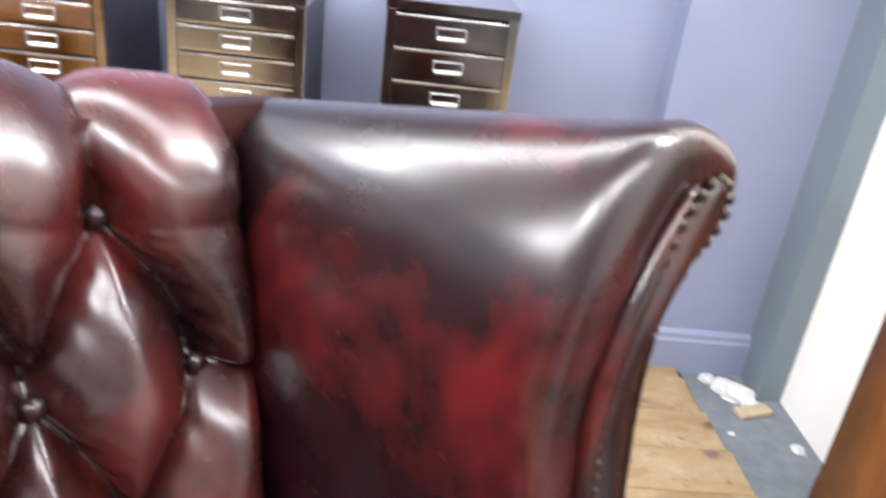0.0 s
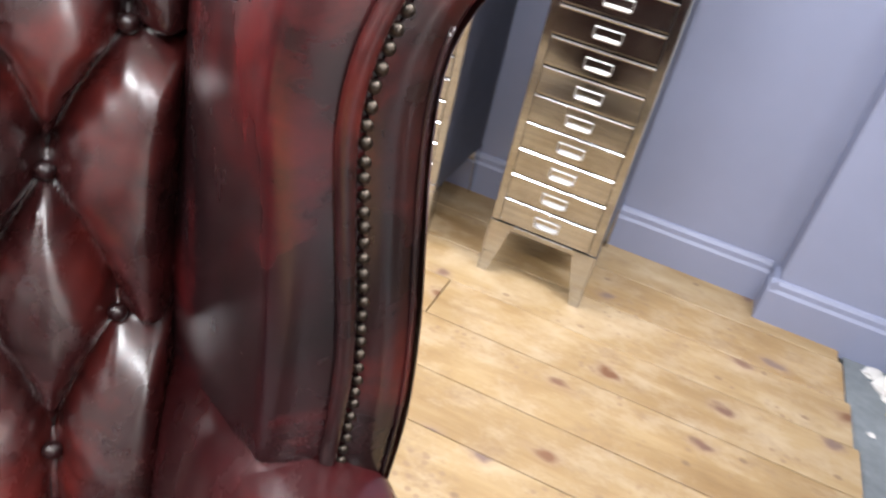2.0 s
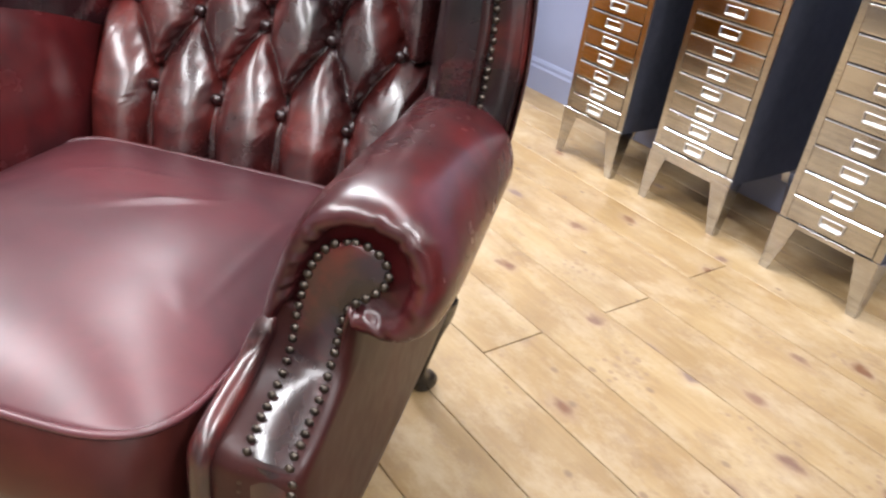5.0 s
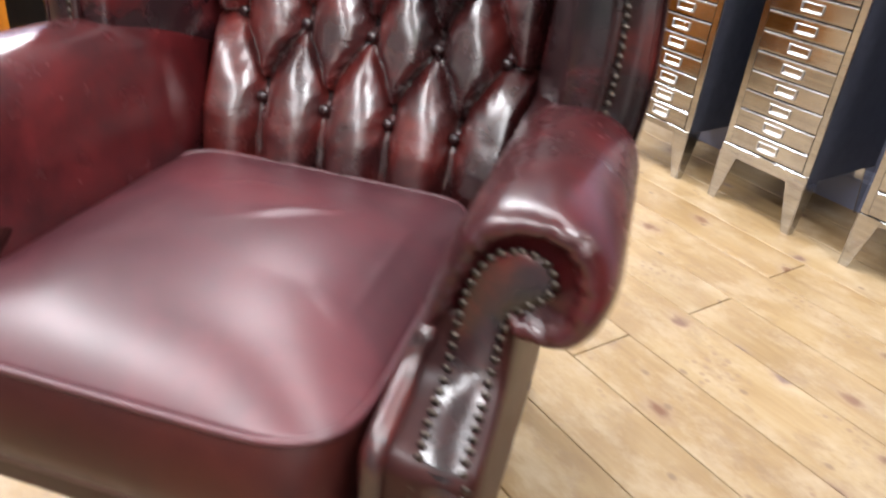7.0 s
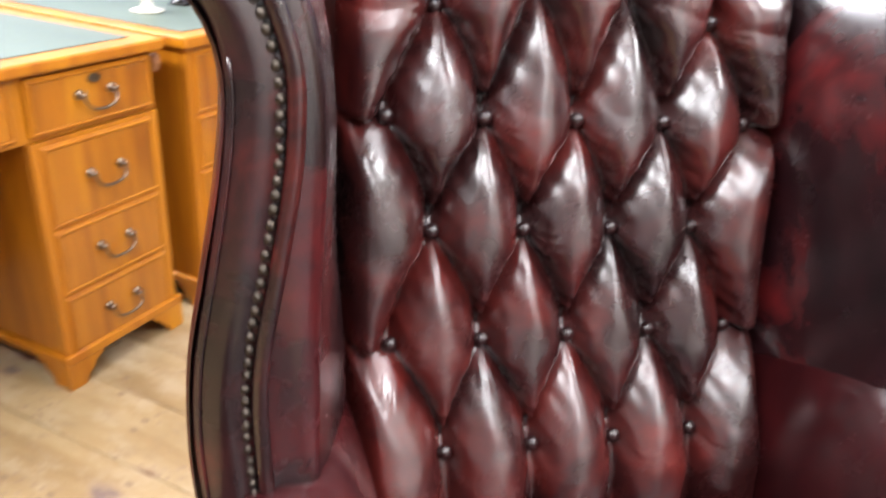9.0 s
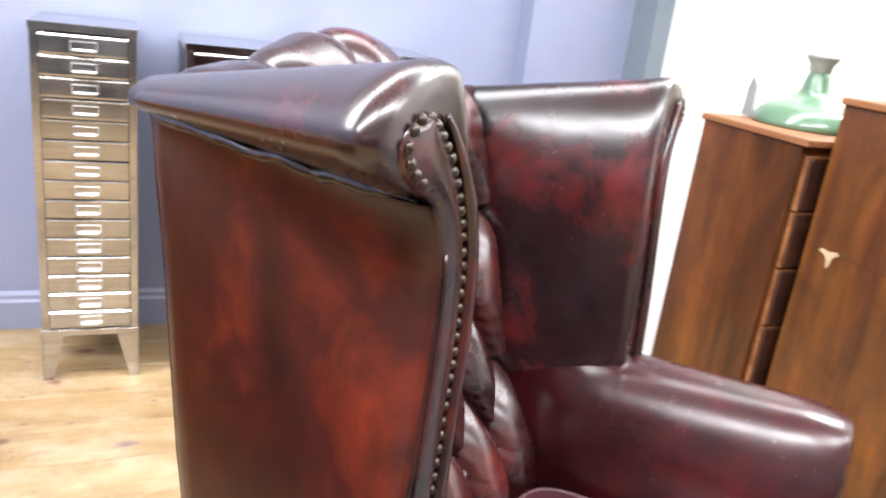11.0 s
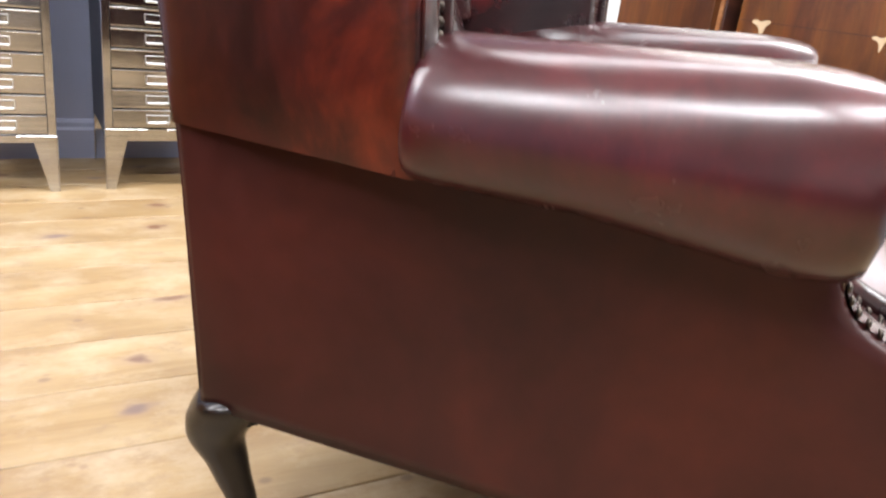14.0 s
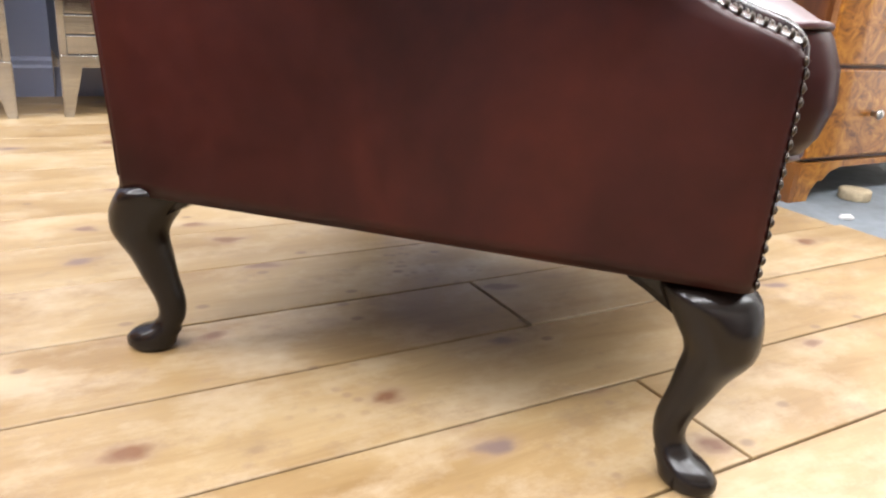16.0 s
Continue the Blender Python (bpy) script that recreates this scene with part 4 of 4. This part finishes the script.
drawer_cabinet(0.226, 0.510, 1.374, 0.36, 0.158, 1.032, 12, 0.195, 0.0704, 0, "stripped steel drawer cabinet on tapered legs, twelve drawers")
drawer_cabinet(-0.236, 0.056, 1.384, 0.36, 0.160, 1.012, 15, 0.212, 0.0575, 0, "stripped steel drawer cabinet on tapered legs, many shallow drawers")
drawer_cabinet(-0.622, -0.362, 1.376, 0.36, 0.156, 1.034, 15, 0.192, 0.0562, 0, "worn stripped steel drawer cabinet on tapered legs")


# ---- mahogany chests by the white wall ----


def bracket_skirt(x0, x1, z0, z1, y0, y1):
    """A shaped apron along x that ends in two feet."""
    pts = [(x0, z1), (x0, z0), (x0 + 0.055, z0), (x0 + 0.062, z0 + 0.03), (x0 + 0.085, z0 + 0.055), (x0 + 0.10, z0 + 0.052), (x0 + 0.13, z0 + 0.078), (x0 + 0.17, z0 + 0.088)]
    pts += [(x0 + x1 - a, c) for a, c in pts[::-1]]
    return loft([[(x, y0, z) for x, z in pts], [(x, y1, z) for x, z in pts]])


def chest(name, label, x0, y0, y1, width, top, rows, front_mat, foot):
    """Its drawers face -y and its side -x. x0: that side; y0: front; y1: back."""
    c = new(name)
    c.matrix_world = pose(x0, y0, -0.012)
    tagged(c, label, "chest of drawers")
    d = y1 - y0
    body = part("carcass", boxes((0.0, width, 0.018, d, foot, top - 0.02), bevel=0.003), MAHOGANY, c, "scuffed mahogany carcass")
    part("top_board", boxes((-0.012, width + 0.012, -0.010, d + 0.004, top - 0.02, top), bevel=0.005, segments=2), EDGE_WOOD, c, "worn moulded top board")
    z = top - 0.045
    for h in rows:
        fr = part("drawer", boxes((0.028, width - 0.028, -0.004, 0.02, z - h + 0.006, z - 0.006), bevel=0.004, segments=2), front_mat, c)
        part("cock_bead", boxes((0.024, width - 0.024, 0.004, 0.022, z - h + 0.003, z - 0.003)), EDGE_WOOD, fr)
        for kx in (0.29, 0.71):
            k = lathe([(0.0005, 0.030), (0.010, 0.028), (0.014, 0.022), (0.012, 0.015), (0.006, 0.008), (0.008, 0.0)], 14)
            knob = part("knob", k, CHROME, fr, "turned metal knob", True)
            knob.matrix_basis = pose(width * kx, -0.004, z - h / 2, 90)
        z -= h
    for sx in (0.0, width - 0.02):
        part("side_apron", loft([[(sx + t, y, zz) for y, zz in pts] for t, pts in ((0.0, APRON(d, foot)), (0.02, APRON(d, foot)))]), MAHOGANY, c)
    part("front_apron", bracket_skirt(0.021, width - 0.021, 0.0, foot, 0.0, 0.02), MAHOGANY if front_mat is MAHOGANY_DARK else BURR, c)
    return c


def APRON(d, foot):
    pts = [(0.0, foot + 0.002), (0.0, 0.0), (0.035, 0.0), (0.040, foot * 0.45), (0.055, foot * 0.62), (0.07, foot * 0.60), (0.09, foot * 0.86), (0.13, foot * 0.92)]
    return pts + [(d - a, c) for a, c in pts[::-1]]


chest("mahogany_chest", "tall mahogany chest with faded side, on concrete", 1.312, 0.635, 1.055, 0.95, 0.985, (0.16, 0.17, 0.18, 0.19), MAHOGANY_DARK, 0.13)
chest_a = chest("walnut_chest", "tall chest with scarred mahogany side and burr walnut drawers", 1.368, 0.050, 0.605, 0.92, 1.108, (0.15, 0.17, 0.18, 0.21, 0.24), BURR, 0.105)

# broken veneer on the side of the walnut chest
def splinter(y, z, size):
    pts = smooth_line([(0.05, 0.34), (0.40, 0.42), (0.62, 0.30), (0.30, 0.05), (0.16, -0.35), (0.02, -0.72), (-0.12, -0.25), (-0.30, 0.02), (-0.78, 0.20), (-0.50, 0.38), (-0.2, 0.30)], 30, True)
    bm = loft([[(x, y - a * size, z + b * size) for a, b in pts] for x in (-0.0025, 0.004)])
    part("splintered_veneer", bm, BARE_WOOD, chest_a, "pale splintered patch in the veneer")


splinter(0.468, 0.690, 0.046)
splinter(0.115, 0.692, 0.034)
bm = boxes((-0.0012, 0.006, 0.012, 0.545, 0.7020, 0.7040))
part("joint_line", bm, MAHOGANY_DARK, chest_a, "open joint between upper and lower carcass")

# green enamel shade standing on the mahogany chest
shade = new("pendant_shade")
shade.matrix_world = pose(1.56, 0.885, 0.973)
tagged(shade, "green enamel industrial pendant shade standing on the chest", "lamp shade")
part("dish", lathe([(0.02, 0.170), (0.030, 0.165), (0.036, 0.150), (0.042, 0.115), (0.052, 0.098), (0.085, 0.082), (0.125, 0.062), (0.150, 0.040), (0.160, 0.018), (0.163, 0.004), (0.158, 0.0), (0.150, 0.02), (0.120, 0.055), (0.05, 0.09), (0.03, 0.10)], 48), GREEN_ENAMEL, shade, "green enamelled dish", True)
part("gallery", lathe([(0.026, 0.160), (0.034, 0.172), (0.034, 0.186), (0.046, 0.204), (0.050, 0.210), (0.048, 0.218), (0.030, 0.222), (0.014, 0.226), (0.012, 0.246), (0.004, 0.248)], 28), GREY_CAST, shade, "grey cast gallery", True)
part("hanging_ring", tube([(0.020 * math.cos(a), 0, 0.262 + 0.020 * math.sin(a)) for a in np.linspace(0, 2 * math.pi, 18, endpoint=False)], 0.0042, 8, None, True), CHROME, shade, "steel hanging ring", True)

# a small shard of painted board against the wall on the chest
bm = loft([[(1.47, 1.052 + y, 0.974 + z) for y, z in ((-0.02, 0), (0.02, 0), (0.018, 0.09), (0.0, 0.13), (-0.016, 0.105))], [(1.482, 1.052 + y, 0.974 + z) for y, z in ((-0.02, 0), (0.02, 0), (0.018, 0.09), (0.0, 0.13), (-0.016, 0.105))]])
tagged(part("wood_offcut", bm, GREY_CAST), "small olive offcut standing on the chest", "offcut")

# dark glazed frame on the walnut chest
frame_box = new("framed_cabinet")
frame_box.matrix_world = pose(1.49, 0.12, 1.097)
tagged(frame_box, "small dark-framed cabinet with cream panel on the chest", "cabinet")
part("body", boxes((0.012, 0.5, 0.01, 0.45, 0.0, 0.62)), BLACK_WOOD, frame_box)
part("side_frame", boxes((0.0, 0.012, 0.0, 0.05, 0.0, 0.63), (0.0, 0.012, 0.39, 0.46, 0.0, 0.63), (0.0, 0.012, 0.05, 0.39, 0.0, 0.045), (0.0, 0.012, 0.05, 0.39, 0.58, 0.63), bevel=0.002), BLACK_WOOD, frame_box, "ebonised frame")
part("panel", boxes((0.004, 0.014, 0.05, 0.372, 0.045, 0.58)), CREAM, frame_box, "cream panel")
part("bead", boxes((0.001, 0.013, 0.372, 0.39, 0.045, 0.58)), MAHOGANY_DARK, frame_box, "reddish-brown bead")

# rubble on the concrete
rnd = random.Random(11)


def lump(name, x, y, size, mat, label, cat, flat=0.5):
    bm = bmesh.new()
    bmesh.ops.create_icosphere(bm, subdivisions=2, radius=1)
    seed = rnd.uniform(0, 50)
    for v in bm.verts:
        k = 1 + 0.45 * noise.noise(v.co * 1.8 + Vector((seed, 0, 0)))
        v.co = Vector((v.co.x * size * k, v.co.y * size * k * 0.8, max(-0.3, v.co.z * k) * size * flat))
    low = min(v.co.z for v in bm.verts)
    for v in bm.verts:
        v.co.z -= low
    o = part(name, bm, mat)
    o.matrix_world = pose(x, y, -0.012, 0, 0, rnd.uniform(0, 360))
    tagged(o, label, cat)


for x, y, sz in ((1.318, 1.575, 0.045), (1.345, 1.54, 0.055), (1.28, 1.62, 0.028), (1.37, 1.50, 0.030), (1.425, 1.305, 0.022), (1.345, 0.90, 0.022), (1.30, 1.10, 0.012), (1.26, 1.36, 0.010), (1.397, -0.098, 0.020), (1.40, 1.56, 0.02)):
    lump("plaster_lump", x, y, sz, PLASTER, "crumbled lump of white plaster on concrete", "rubble")
bm = boxes((-0.055, 0.055, -0.022, 0.022, 0, 0.018), bevel=0.003)
o = part("wood_scrap", bm, WORN_TAN)
o.matrix_world = pose(1.36, 1.46, -0.012, 0, 0, 18)
tagged(o, "short scrap of bare wood on the concrete", "offcut")
o = part("tape_roll", lathe([(0.022, 0.0), (0.040, 0.0), (0.042, 0.004), (0.042, 0.024), (0.040, 0.028), (0.022, 0.028)], 24), WORN_TAN, None, "", True)
o.matrix_world = pose(1.616, 0.024, -0.012)
tagged(o, "yellowish roll of tape on the concrete", "tape")
o = part("dark_board", boxes((0.0, 0.02, -0.3, 0.3, 0.0, 0.75), bevel=0.003), MAHOGANY_DARK)
o.matrix_world = pose(1.70, -0.38, -0.012, 0, 0, 0)
tagged(o, "dark stained board standing on the concrete", "board")

# ---- yew desks and trunk ----


def swan_handle(parent, x, z, w=0.085):
    """Drop handle on a face that looks to +x; y runs along it."""
    pts = smooth_line([(0.016, -w / 2, 0.006), (0.020, -w / 2 + 0.004, -0.012), (0.022, -w * 0.3, -0.022), (0.022, 0, -0.026), (0.022, w * 0.3, -0.022), (0.020, w / 2 - 0.004, -0.012), (0.016, w / 2, 0.006)], 22)
    bm = tube(pts, 0.0036, 7)
    for s in (-1, 1):
        m = Matrix.Translation((0, s * w / 2, 0.008)) @ Matrix.Rotation(math.radians(90), 4, "Y")
        got = bmesh.ops.create_cone(bm, segments=12, radius1=0.013, radius2=0.009, depth=0.012, cap_ends=True, matrix=m)
        bmesh.ops.create_uvsphere(bm, u_segments=10, v_segments=6, radius=0.0075, matrix=Matrix.Translation((0.014, s * w / 2, 0.008)))
    h = part("swan_handle", bm, BRONZE, parent, "bronzed swan-neck drop handle", True)
    h.matrix_basis = pose(0.006, x, z)
    return h


def escutcheon(parent, y, z):
    bm = loft([[(x, a * 0.017, b * 0.010) for a, b in smooth_line([(1, 0), (0.5, 0.8), (0, 1), (-0.5, 0.8), (-1, 0), (-0.6, -0.8), (0, -1), (0.6, -0.8)], 20, True)] for x in (0.0, 0.003)])
    o = part("keyhole_plate", bm, BRONZE, parent, "bronzed keyhole plate")
    o.matrix_basis = pose(0.006, y, z)


def drawer_face(parent, y0, y1, z0, z1, lock=False, halves=False):
    fr = part("drawer", boxes((-0.010, 0.003, y0, y1, z0, z1), bevel=0.002), YEW, parent)
    t = 0.006
    part("bead", boxes((-0.002, 0.007, y0 + 0.004, y1 - 0.004, z1 - 0.004 - t, z1 - 0.004), (-0.002, 0.007, y0 + 0.004, y1 - 0.004, z0 + 0.004, z0 + 0.004 + t),
                       (-0.002, 0.007, y0 + 0.004, y0 + 0.004 + t, z0 + 0.010, z1 - 0.010), (-0.002, 0.007, y1 - 0.004 - t, y1 - 0.004, z0 + 0.010, z1 - 0.010), bevel=0.0015), YEW, fr, "moulded yew bead")
    part("veneer_panel", boxes((0.0, 0.0045, y0 + 0.012, y1 - 0.012, z0 + 0.012, z1 - 0.012)), YEW_SIDE, fr, "crossbanded veneer panel")
    zc = (z0 + z1) / 2
    swan_handle(fr, (y0 + y1) / 2, zc)
    if lock:
        escutcheon(fr, (y0 + y1) / 2, zc + 0.038)
    return fr


def pedestal(desk, y0, y1, depth, top, heights, locks=(), cut=True):
    """One pedestal whose drawers look to +x, with bracket feet."""
    part("pedestal", boxes((-depth, -0.012, y0, y1, 0.075, top), bevel=0.002), YEW_SIDE, desk, "yew veneered pedestal")
    part("face_frame", boxes((-0.012, 0.0, y0, y0 + 0.020, 0.075, top), (-0.012, 0.0, y1 - 0.020, y1, 0.075, top), (-0.012, -0.001, y0 + 0.020, y1 - 0.020, 0.075, top), bevel=0.001), YEW, desk)
    z = top - 0.006
    for i, h in enumerate(heights):
        drawer_face(desk, y0 + 0.021, y1 - 0.021, z - h + 0.004, z - 0.004, i in locks)
        z -= h
    part("plinth", boxes((-depth - 0.006, 0.012, y0 - 0.010, y1 + 0.010, 0.066, 0.090), bevel=0.004, segments=2), YEW, desk, "moulded yew plinth")
    for fx in (0, 1):
        for fy in (0, 1):
            sx, sy = (1 if fx else -1), (1 if fy else -1)
            cx, cy = (0.010 if fx else -depth - 0.004), (y1 + 0.008 if fy else y0 - 0.008)
            prof = [(0, 0.066), (0, 0), (0.045, 0), (0.052, 0.018), (0.068, 0.030), (0.078, 0.046), (0.096, 0.056), (0.105, 0.066)]
            bm = loft([[(cx - sx * t, cy - sy * a, z) for a, z in prof] for t in (0.0, 0.018)])
            loft([[(cx - sx * (0.017 + a * 0.85), cy - sy * t, z) for a, z in prof] for t in (0.001, 0.017)], True, True, bm)
            part("bracket_foot", bm, YEW, desk, "shaped yew bracket foot")


desk_a = new("pedestal_desk")
desk_a.matrix_world = pose(-1.19, 0, 0)
tagged(desk_a, "orange yew pedestal desk with green leather top", "desk")
pedestal(desk_a, 0.175, 0.525, 0.62, 0.605, (0.195, 0.165, 0.16))
pedestal(desk_a, -0.76, -0.41, 0.62, 0.605, (0.195, 0.165, 0.16))
part("drawer_case", boxes((-0.62, -0.010, -0.765, 0.53, 0.605, 0.745), bevel=0.002), YEW, desk_a, "yew apron case")
drawer_face(desk_a, 0.185, 0.515, 0.618, 0.738, True)
drawer_face(desk_a, -0.375, 0.150, 0.618, 0.738, True)
drawer_face(desk_a, -0.75, -0.41, 0.618, 0.738, True)
part("desk_top", boxes((-0.65, 0.020, -0.785, 0.550, 0.748, 0.775), bevel=0.007, segments=3), YEW, desk_a, "moulded yew top")
part("writing_surface", boxes((-0.60, -0.035, -0.73, 0.495, 0.773, 0.7775)), GREEN_BAIZE, desk_a, "green tooled leather inset")
bm = loft([[(x, 0.528 + 0.02 * t, z) for x, z in ((-0.02, 0.735), (0.0, 0.735), (0.004, 0.715), (-0.004, 0.695), (-0.02, 0.690))] for t in (0, 1)])
part("corner_scroll", bm, EDGE_WOOD, desk_a, "pale carved corner scroll")

desk_b = new("yew_cabinet")
desk_b.matrix_world = pose(-1.18, 0, 0)
tagged(desk_b, "orange yew four-drawer cabinet with leather top", "cabinet")
pedestal(desk_b, 0.625, 1.045, 0.66, 0.735, (0.165, 0.15, 0.165, 0.16), (0, 2))
part("cabinet_top", boxes((-0.70, 0.020, 0.605, 1.068, 0.738, 0.768), bevel=0.007, segments=3), YEW, desk_b, "moulded yew top")
part("writing_surface", boxes((-0.66, -0.030, 0.65, 1.02, 0.766, 0.7705)), GREEN_BAIZE, desk_b, "green tooled leather inset")

o = part("goblet_vase", lathe([(0.002, 0.0), (0.042, 0.0), (0.044, 0.006), (0.016, 0.014), (0.012, 0.030), (0.030, 0.044), (0.046, 0.075), (0.048, 0.110), (0.036, 0.145), (0.024, 0.160), (0.027, 0.175), (0.020, 0.175), (0.002, 0.12)], 30), IVORY, None, "", True)
o.matrix_world = pose(-1.47, 0.80, 0.7705)
tagged(o, "ivory ceramic goblet vase on the yew cabinet", "vase")
stand = new("brass_stand")
stand.matrix_world = pose(-1.50, 0.96, 0.7705)
tagged(stand, "small dark stand with brass tray on the cabinet", "stand")
part("base", lathe([(0.002, 0.0), (0.035, 0.0), (0.03, 0.008), (0.006, 0.014), (0.006, 0.07), (0.002, 0.072)], 20), BLACK_WOOD, stand, "", True)
part("tray", lathe([(0.002, 0.068), (0.045, 0.068), (0.05, 0.085), (0.044, 0.090), (0.002, 0.086)], 24), BRASS_OLD, stand, "dull brass tray", True)
glass = part("glass_tumbler", lathe([(0.002, 0.0), (0.026, 0.0), (0.030, 0.05), (0.026, 0.055), (0.002, 0.02)], 20), IVORY, None, "", True)
glass.matrix_world = pose(-1.55, 0.06, 0.7775)
tagged(glass, "small white and blue cup on the desk", "cup")

trunk = new("travel_trunk")
trunk.matrix_world = pose(-1.90, -0.55, 0)
tagged(trunk, "large black travel trunk with a scuffed patch", "trunk")
part("trunk_body", boxes((-0.55, 0.0, -0.55, 0.80, 0.0, 0.72), bevel=0.018, segments=3), BLACK_TRUNK, trunk, "black cloth-covered trunk body")
part("edge_band", boxes((-0.552, 0.004, -0.552, 0.802, 0.50, 0.525), bevel=0.003), BLACK_WOOD, trunk, "dark lid edge")
rnd = random.Random(3)
for i in range(26):
    y, z = 0.70 + rnd.gauss(0, 0.035), 0.235 + rnd.gauss(0, 0.022) + 0.01
    pts = [(y + 0.022 * rnd.uniform(0.4, 1) * math.cos(a), z + 0.011 * rnd.uniform(0.4, 1) * math.sin(a)) for a in np.linspace(0, 2 * math.pi, 7, endpoint=False)]
    part("scuff", loft([[(x, a, b) for a, b in pts] for x in (-0.002, 0.0012 + 0.0001 * i)]), WORN_TAN, trunk, "tan scuff where the cloth has worn off")

# ---- floorboards, each a piece of its own ----
floor = tagged(new("floor"), "old honey-coloured pine floorboards, worn and knotty", "floor", kind="structure")
SEAMS = [1.765, 1.60, 1.435, 1.271, 1.109, 0.930, 0.772, 0.577, 0.407, 0.235, 0.050, -0.145, -0.326, -0.514, -0.706, -0.88, -1.06]
while SEAMS[-1] > -4.4:
    SEAMS.append(SEAMS[-1] - random.uniform(0.15, 0.20))
JOINTS = {1.271: 0.188, 0.930: 0.206, 0.577: 0.200, -0.145: 0.257, -0.514: 0.291}
OPEN = (-0.514, -0.706, -0.326)
rnd = random.Random(8)
shared = {}
for hi, lo in zip(SEAMS, SEAMS[1:]):
    yc = (hi + lo) / 2
    end = float(np.interp(yc, [-0.26, 0.0, 0.76, 1.195, 1.64], [1.300, 1.272, 1.238, 1.224, 1.188])) if yc > -0.3 else 1.30
    cuts = [-4.5]
    j = JOINTS.get(hi)
    xs = [j] if j is not None else ([] if hi > -0.9 and hi < 1.9 else [rnd.choice((0.25, -0.3, 0.8)) + rnd.uniform(-0.02, 0.02)])
    xs += [rnd.uniform(-1.7, -1.2) if hi > -1 else rnd.uniform(-2.4, -1.4), rnd.uniform(-3.4, -2.9)]
    cuts = sorted(cuts + xs) + [end]
    for a, b in zip(cuts, cuts[1:]):
        gap = 0.0022 if hi in OPEN or lo in OPEN else 0.0008 + rnd.random() * 0.0008
        L2, W2 = (b - a) / 2 - (0.0026 if hi in (-0.145, -0.514) else 0.0016), (hi - lo) / 2 - gap
        e = 0.0012
        bm = loft([[(-L2, -W2, -0.03), (L2, -W2, -0.03), (L2, W2, -0.03), (-L2, W2, -0.03)],
                   [(-L2, -W2, -e), (L2, -W2, -e), (L2, W2, -e), (-L2, W2, -e)],
                   [(-L2 + e, -W2 + e, 0), (L2 - e, -W2 + e, 0), (L2 - e, W2 - e, 0), (-L2 + e, W2 - e, 0)]])
        ob = part("floorboard", bm, FLOOR, floor)
        ob.matrix_basis = pose((a + b) / 2, yc, -rnd.random() * 0.0006)
